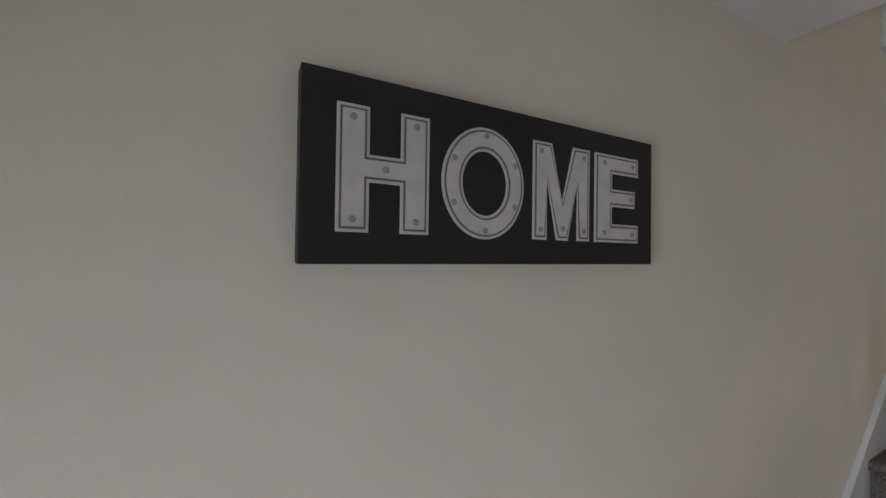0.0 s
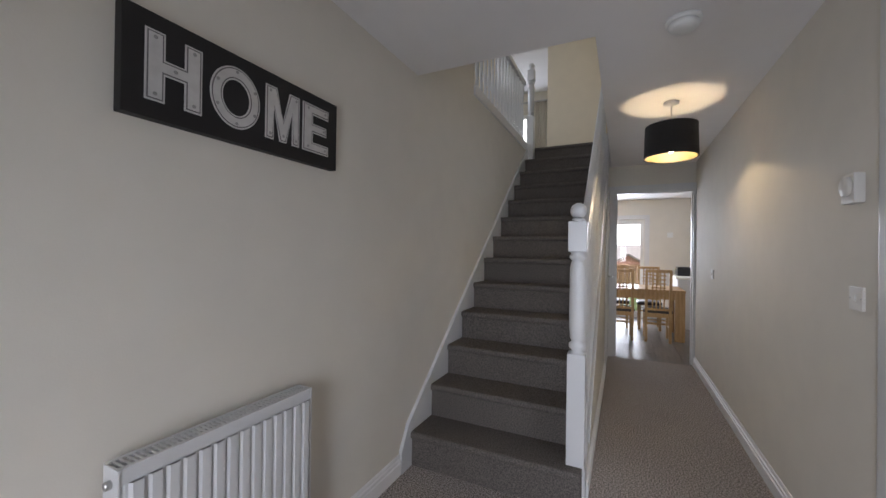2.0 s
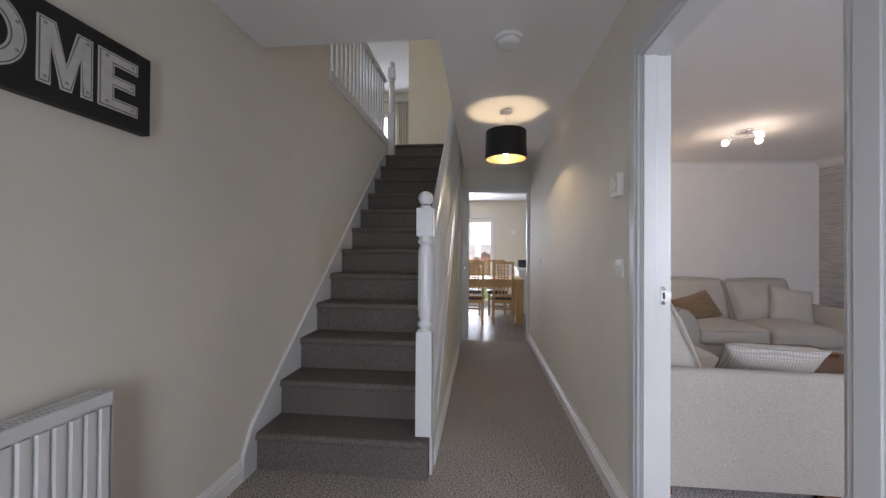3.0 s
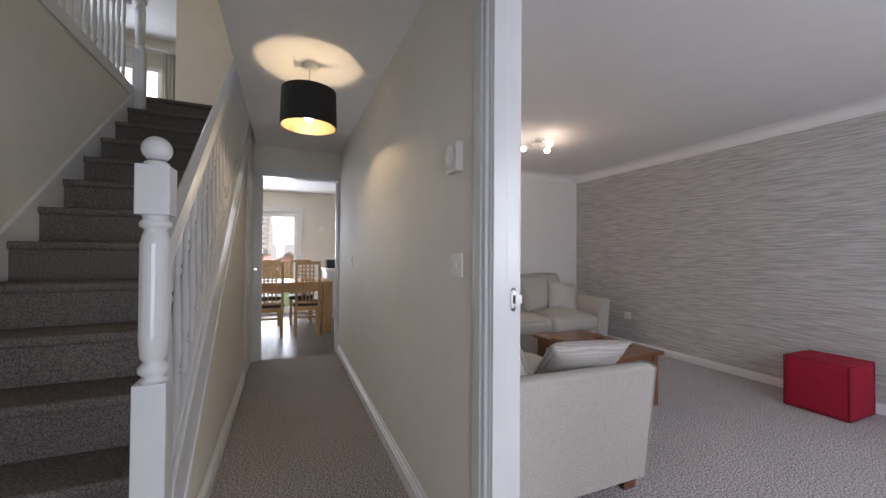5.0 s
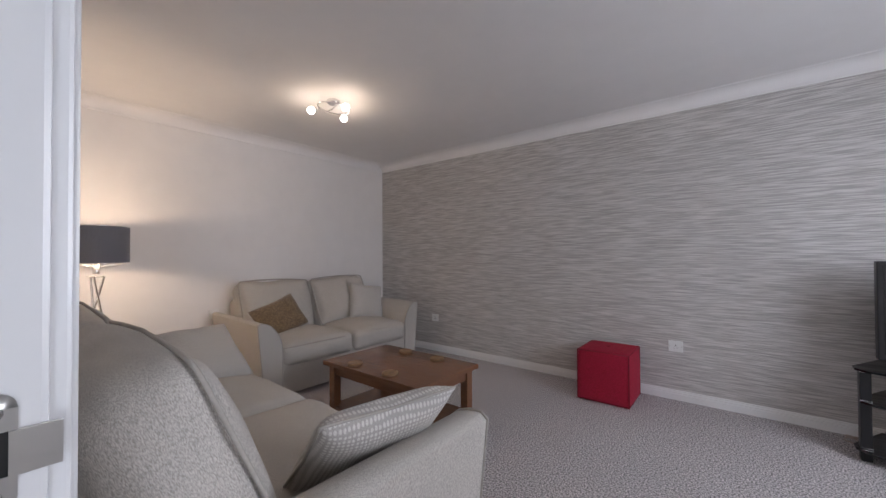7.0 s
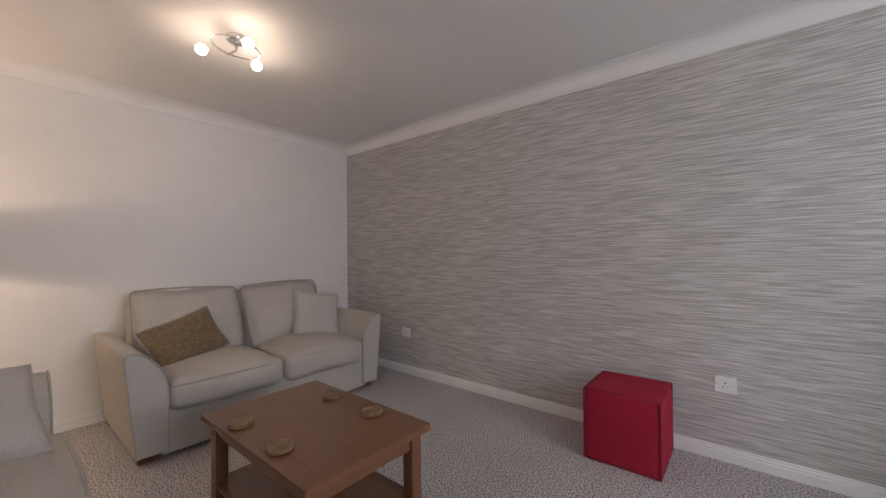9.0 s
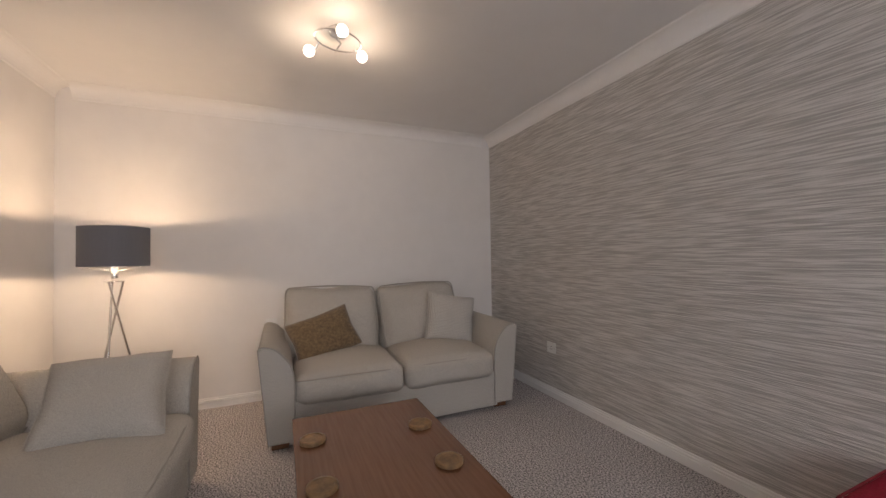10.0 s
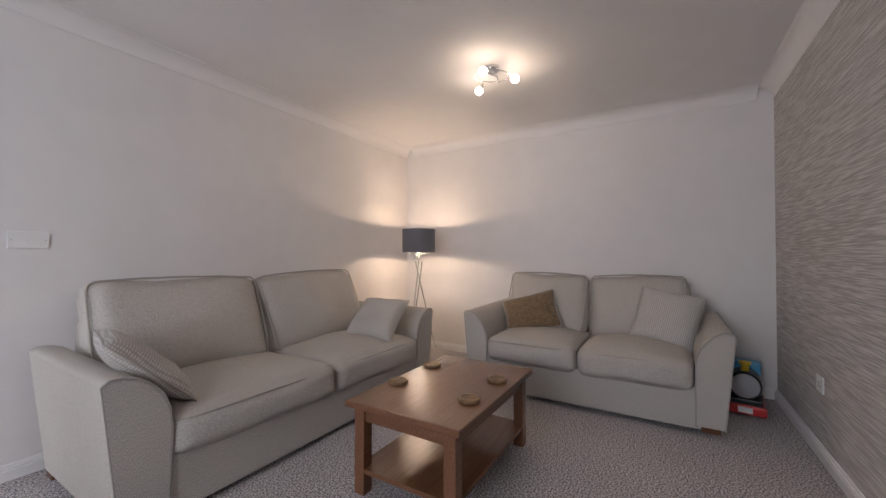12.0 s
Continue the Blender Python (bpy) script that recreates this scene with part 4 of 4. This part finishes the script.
def radiator():
    x0, x1, zb, zt = 0.535, 1.14, 0.17, 0.775
    e = empty("radiator", pose(x0, HW, 0), label="white ribbed steel panel radiator on the wall", category="radiator")
    w = x1 - x0
    bm = bmesh.new()
    n = int(w / 0.042)
    pts = []
    for i in range(n):
        xa = 0.012 + i * (w - 0.024) / n
        p = (w - 0.024) / n
        pts += [(xa, -0.097), (xa + p * 0.16, -0.097), (xa + p * 0.30, -0.106), (xa + p * 0.86, -0.106), (xa + p, -0.097)]
    front = [(0, -0.09)] + pts + [(w, -0.09)]
    va = [bm.verts.new((x, y, zb + 0.03)) for x, y in front]
    vb = [bm.verts.new((x, y, zt - 0.04)) for x, y in front]
    for i in range(len(front) - 1):
        bm.faces.new((va[i], va[i + 1], vb[i + 1], vb[i]))
    add_box(bm, (0, -0.0955, zb), (w, -0.085, zb + 0.032), 0.003)
    add_box(bm, (0, -0.0955, zt - 0.042), (w, -0.085, zt - 0.006), 0.003)
    obj("front_panel", bm, GLOSS, e)
    boxes("back_panel", [((0, -0.04, zb), (w, -0.03, zt - 0.006))], GLOSS, e, 0.003)
    for x in (-0.004, w - 0.002):
        boxes("side_cover", [((x, -0.098, zb + 0.01), (x + 0.006, -0.03, zt))], GLOSS, e, 0.002)
    bm = bmesh.new()
    for y in (-0.096, -0.036):
        add_box(bm, (0, y, zt - 0.006), (w, y + 0.012, zt))
    k = int(w / 0.014)
    for i in range(k + 1):
        x = i * w / k
        add_box(bm, (x - 0.003, -0.085, zt - 0.004), (x + 0.003, -0.036, zt - 0.001))
    add_box(bm, (0, -0.062, zt - 0.004), (w, -0.057, zt - 0.001))
    obj("top_grille", bm, GLOSS, e)
    boxes("inner_fins", [((0.01, -0.084, zb + 0.02), (w - 0.01, -0.041, zt - 0.03))], TOYGREY, e)
    lathe("bleed_valve", [(0.011, 0), (0.011, 0.012), (0.006, 0.014)], STEEL, e, pose(-0.004, -0.065, zt - 0.04, 0, -90, 0), 12)
    for x in (0.06, w - 0.06):
        boxes("bracket", [((x - 0.015, -0.03, zb + 0.05), (x + 0.015, 0.0, zt - 0.08))], GLOSS, e)
    tube("pipe", [(w + 0.03, -0.06, 0.0), (w + 0.03, -0.06, zb + 0.04), (w - 0.01, -0.06, zb + 0.04)], 0.0075, GLOSS, e)


radiator()


def pendant_lamp(m, label, r, h, drop, outer, inner):
    e = empty("pendant_lamp", m, label=label, category="pendant lamp")
    lathe("ceiling_rose", [(0.05, 0.003), (0.048, -0.015), (0.02, -0.028)], PLASTIC, e)
    tube("cord", [(0, 0, -0.02), (0, 0, -drop - 0.06)], 0.003, PLASTIC, e)
    z0 = -drop - h
    shade_mesh("shade", r * 1.04, r, h, outer, e, z0)
    shade_mesh("shade_lining", r * 1.04 - 0.005, r - 0.005, h - 0.004, inner, e, z0 + 0.002)
    for a in (0.2, 2.3, 4.4):
        tube("spider", [(0, 0, -drop - 0.03), (r * math.cos(a) * 0.98, r * math.sin(a) * 0.98, -drop - 0.012)], 0.002, CHROME, e)
    lathe("lamp_holder", [(0.016, -drop - 0.05), (0.018, -drop - 0.11)], PLASTIC, e)
    b = lathe("bulb", [(0.012, -drop - 0.11)] + [(0.028 * math.sin(a), -drop - 0.165 + 0.03 * math.cos(a)) for a in np.linspace(0.5, 3.1, 10)], BULB, e)
    b.visible_shadow = False
    return e


pendant_lamp(pose(3.20, -0.68, CZ), "black drum pendant lamp with a gold lining, lit", 0.166, 0.23, 0.17, BLACKFAB, GOLD)


def smoke_alarm():
    e = empty("smoke_alarm", pose(2.11, -0.62, CZ), label="round white smoke alarm on the hall ceiling", category="smoke alarm")
    lathe("base", [(0.075, 0.002), (0.075, -0.014), (0.071, -0.017)], PLASTIC, e, n=28)
    lathe("cover", [(0.064, -0.017), (0.061, -0.036), (0.050, -0.046), (0.026, -0.049)], PLASTIC, e, n=28)


smoke_alarm()


def thermostat():
    e = empty("door_chime", pose(1.935, RW, 1.553, 0, 0, 180), label="white plastic chime box on the hall wall", category="chime box")
    boxes("case", [((-0.045, -0.032, -0.055), (0.045, 0.0, 0.055))], SHADEDPLASTIC, e, 0.008)
    lathe("dial", [(0.042, 0.0), (0.042, 0.010), (0.036, 0.014)], SHADEDPLASTIC, e, pose(0.0, -0.032, 0.008, 90, 0, 0) @ Matrix.Scale(0.85, 4), 28)


thermostat()
wall_plate("light_switch", pose(1.93, RW, 1.155, 0, 0, 180), 0.086, 0.086, "white light switch on the hall wall", "switch", mat=SHADEDPLASTIC)
wall_plate("light_switch", pose(4.35, RW, 1.12, 0, 0, 180), 0.086, 0.086, "white light switch near the kitchen door", "switch", mat=SHADEDPLASTIC)

# ---- upstairs ----
def curtain(m, label):
    e = empty("curtain", m, label=label, category="curtain")
    bm = bmesh.new()
    n, w, h = 48, 0.34, 2.10
    a = [bm.verts.new((i / n * w, 0.03 * math.sin(i * 0.8), 0)) for i in range(n + 1)]
    b = [bm.verts.new((i / n * w, 0.02 * math.sin(i * 0.8), h)) for i in range(n + 1)]
    for i in range(n):
        bm.faces.new((a[i], a[i + 1], b[i + 1], b[i]))
    c = obj("cloth", bm, CURTAIN, e, smooth=True)
    md = c.modifiers.new("thick", "SOLIDIFY")
    md.thickness = 0.004


curtain(pose(8.9, 1.55, UP + 0.02, 0, 0, -90), "grey brown curtain beside the bedroom window")
tagged(boxes("curtain_pole", [((8.88, 1.2, 4.83), (8.92, 3.0, 4.86))], STEEL, bevel=0.008), "thin steel curtain pole", "curtain pole")


# ---- kitchen ----
def dining_chair(m):
    e = empty("dining_chair", m, label="oak dining chair with a slatted lattice back and dark seat", category="chair", group="chairs at the dining table")
    w = 0.156
    for x in (-w, w):
        prism("back_leg", [(-0.02, 0), (0.02, 0), (0.02, 0.45), (-0.02, 1.05), (-0.055, 1.05), (-0.02, 0.45)], "x", x - 0.018, x + 0.018, OAK, e, 0.003)
        boxes("front_leg", [((x - 0.02, 0.36, 0), (x + 0.02, 0.40, 0.43))], OAK, e, 0.003)
        boxes("side_rail", [((x - 0.01, 0.02, 0.38), (x + 0.01, 0.36, 0.43)), ((x - 0.009, 0.02, 0.2), (x + 0.009, 0.36, 0.225))], OAK, e)
    boxes("top_rail", [((-w - 0.018, -0.056, 1.03), (w + 0.018, -0.022, 1.075))], OAK, e, 0.005)
    boxes("low_rail", [((-w, -0.012, 0.47), (w, 0.012, 0.50)), ((-w, -0.01, 0.26), (w, 0.01, 0.29)), ((-w, -0.01, 0.32), (w, 0.01, 0.335)), ((-w, -0.01, 0.37), (w, 0.01, 0.43))], OAK, e, 0.002)
    for x in (-0.075, -0.025, 0.025, 0.075):
        prism("slat", [(-0.008, 0.49), (0.008, 0.49), (-0.032, 1.035), (-0.046, 1.035)], "x", x - 0.009, x + 0.009, OAK, e)
    for z in (0.80, 0.86, 0.92, 0.98):
        y = -0.008 - 0.03 * (z - 0.49) / 0.54
        boxes("cross_slat", [((-0.095, y - 0.013, z), (0.095, y + 0.004, z + 0.018))], OAK, e)
    soft_box("seat", (0.38, 0.42, 0.06), 0.02, (0, 0, 0.012), DARKSEAT, e, pose(0, 0.2, 0.455), n=8)
    return e


CH = dining_chair(pose(6.42, -0.855, -0.004, 0, 0, -90))
copy_thing(CH, pose(6.38, -0.36, -0.004, 0, 0, -88))
copy_thing(CH, pose(7.75, -0.30, -0.004, 0, 0, 90))
copy_thing(CH, pose(7.75, -0.80, -0.004, 0, 0, 90))


def dining_table():
    e = empty("dining_table", pose(7.02, -0.32, -0.004), label="oak dining table with thick square legs", category="table")
    boxes("top", [((-0.45, -0.90, 0.73), (0.45, 0.90, 0.765))], OAK, e, 0.004)
    boxes("apron", [((-0.42, -0.8, 0.62), (-0.39, 0.8, 0.73)), ((0.39, -0.8, 0.62), (0.42, 0.8, 0.73)), ((-0.4, -0.86, 0.62), (0.4, -0.83, 0.73)), ((-0.4, 0.83, 0.62), (0.4, 0.86, 0.73))], OAK, e)
    for x in (-0.39, 0.39):
        for y in (-0.83, 0.83):
            boxes("leg", [((x - 0.055, y - 0.065, 0), (x + 0.055, y + 0.065, 0.73))], OAK, e, 0.004)


dining_table()


def base_unit():
    e = empty("kitchen_unit", pose(7.7, -2.52, -0.004), label="white kitchen base unit with a pale worktop", category="kitchen unit")
    boxes("body", [((0, 0, 0.1), (0.98, 1.28, 0.87)), ((0.05, 0.05, 0), (0.93, 1.23, 0.1))], GLOSS, e, 0.003)
    boxes("worktop", [((-0.03, -0.02, 0.87), (0.98, 1.31, 0.91))], WHITELINE, e, 0.004)
    boxes("door_front", [((-0.018, 0.01, 0.12), (0, 0.63, 0.86)), ((-0.018, 0.65, 0.12), (0, 1.27, 0.86))], GLOSS, e, 0.003)


base_unit()
# plain black box for an unidentified dark object, perhaps a kettle
tagged(boxes("toaster", [((8.0, -1.5, 0.908), (8.3, -1.27, 1.07))], BLACKPLASTIC, bevel=0.02), "black boxy object on the kitchen worktop", "toaster")
pendant_lamp(pose(7.0, -0.02, CZ), "pale paper pendant lamp over the dining table, lit", 0.15, 0.2, 0.08, LIT_SHADE, LIT_SHADE)
wall_plate("light_switch", pose(8.7, -1.22, 1.68, 0, 0, -90), 0.1, 0.1, "small white control box on the kitchen wall", "control")

# ---- outside ----
structure(boxes("ground", [((-400, -400, -0.4), (400, 400, -0.25))], GRASS), "grass ground outside", "ground")


def house(m, w, d, wall_h, roof_h, label, wall=BRICK):
    e = empty("house", m, label=label, category="house")
    boxes("wall", [((-d, -w / 2, -0.3), (d, w / 2, wall_h))], wall, e)
    prism("gable", [(-w / 2, wall_h), (w / 2, wall_h), (0, wall_h + roof_h - 0.1)], "x", -d, d, wall, e)
    for s in (-1, 1):
        prism("roof", [(s * (w / 2 + 0.3), wall_h - 0.2), (s * (w / 2 + 0.3), wall_h - 0.05), (0, wall_h + roof_h + 0.12), (0, wall_h + roof_h - 0.05)], "x", -d - 0.25, d + 0.25, ROOF, e)
    for y in (-w / 4, w / 4):
        for z in (0.9, 3.4):
            boxes("window", [((-d - 0.03, y - 0.55, z), (-d, y + 0.55, z + 1.1))], PLASTIC, e)
            boxes("window_pane", [((-d - 0.035, y - 0.48, z + 0.07), (-d - 0.03, y - 0.03, z + 1.03)), ((-d - 0.035, y + 0.03, z + 0.07), (-d - 0.03, y + 0.48, z + 1.03))], BLACKGLASS, e)
    return e


house(pose(44, -0.9, -5.6), 7.5, 4, 4.4, 2.4, "red brick house with a grey tiled gable roof")
house(pose(62, -9, -5.0, 0, 0, 90), 9, 12, 4.6, 2.8, "red brick house with a grey tiled roof")


def near_house():
    e = empty("house", pose(20, 6.7, -3.1), label="red brick house with a pale grey tiled roof", category="house")
    boxes("wall", [((0, -6.3, 0), (9, 6, 4.3))], BRICK, e)
    prism("gable", [(0, 4.3), (9, 4.3), (4.5, 7.3)], "y", -6.3, -6.2, BRICK, e)
    prism("roof", [(-0.4, 4.4), (4.5, 7.6), (9.4, 4.4), (9.4, 4.25), (-0.4, 4.25)], "y", -6.5, 6.2, ROOF, e)
    for k in range(12):
        t = k / 12
        boxes("roof_course", [((-0.40 + t * 4.9, -6.5, 4.42 + t * 3.2), (-0.25 + t * 4.9, 6.2, 4.50 + t * 3.2))], RENDER, e)
    boxes("window", [((-0.05, -5.2, 3.0), (0, -4.1, 4.1))], BLACKGLASS, e)


near_house()
structure(boxes("backdrop", [((75, -120, -8), (75.5, 120, 70))], SKYGLOW), "plain white overcast sky", "sky")
fence = structure(boxes("fence_rail", [((17.0, -10, 0.2), (17.04, 10, 0.28)), ((17.0, -10, 0.6), (17.04, 10, 0.68))], FENCE), "brown timber garden fence", "fence")
bm = bmesh.new()
add_box(bm, (-0.01, -0.07, -0.25), (0.01, 0.07, 0.85))
_me = bpy.data.meshes.new("plank")
bm.to_mesh(_me)
bm.free()
_me.materials.append(FENCE)
for i in range(130):
    o = new("plank", _me)
    o.parent = fence
    o.matrix_basis = pose(16.985, -9.9 + i * 0.15, 0)

# ---- pieces of the kitchen floor ----
def plank_mesh(length):
    bm = bmesh.new()
    add_box(bm, (0.001, 0.001, -0.004), (length - 0.001, 0.139, 0.0), 0.0008)
    me = bpy.data.meshes.new("floor_plank")
    bm.to_mesh(me)
    bm.free()
    me.materials.append(KFLOOR)
    return me


PLANKS = {k: plank_mesh(k) for k in (0.4, 0.8, 1.2)}
for j in range(34):
    x = KX + 0.004
    first = (1.2, 0.8, 0.4)[j % 3]
    for length in (first, 1.2, 1.2, 0.4):
        if x + length > 8.75:
            continue
        o = new("floor_plank", PLANKS[length])
        o.parent = kfloor
        o.matrix_basis = pose(x, -3.15 + j * 0.14, -0.002)
        x += length
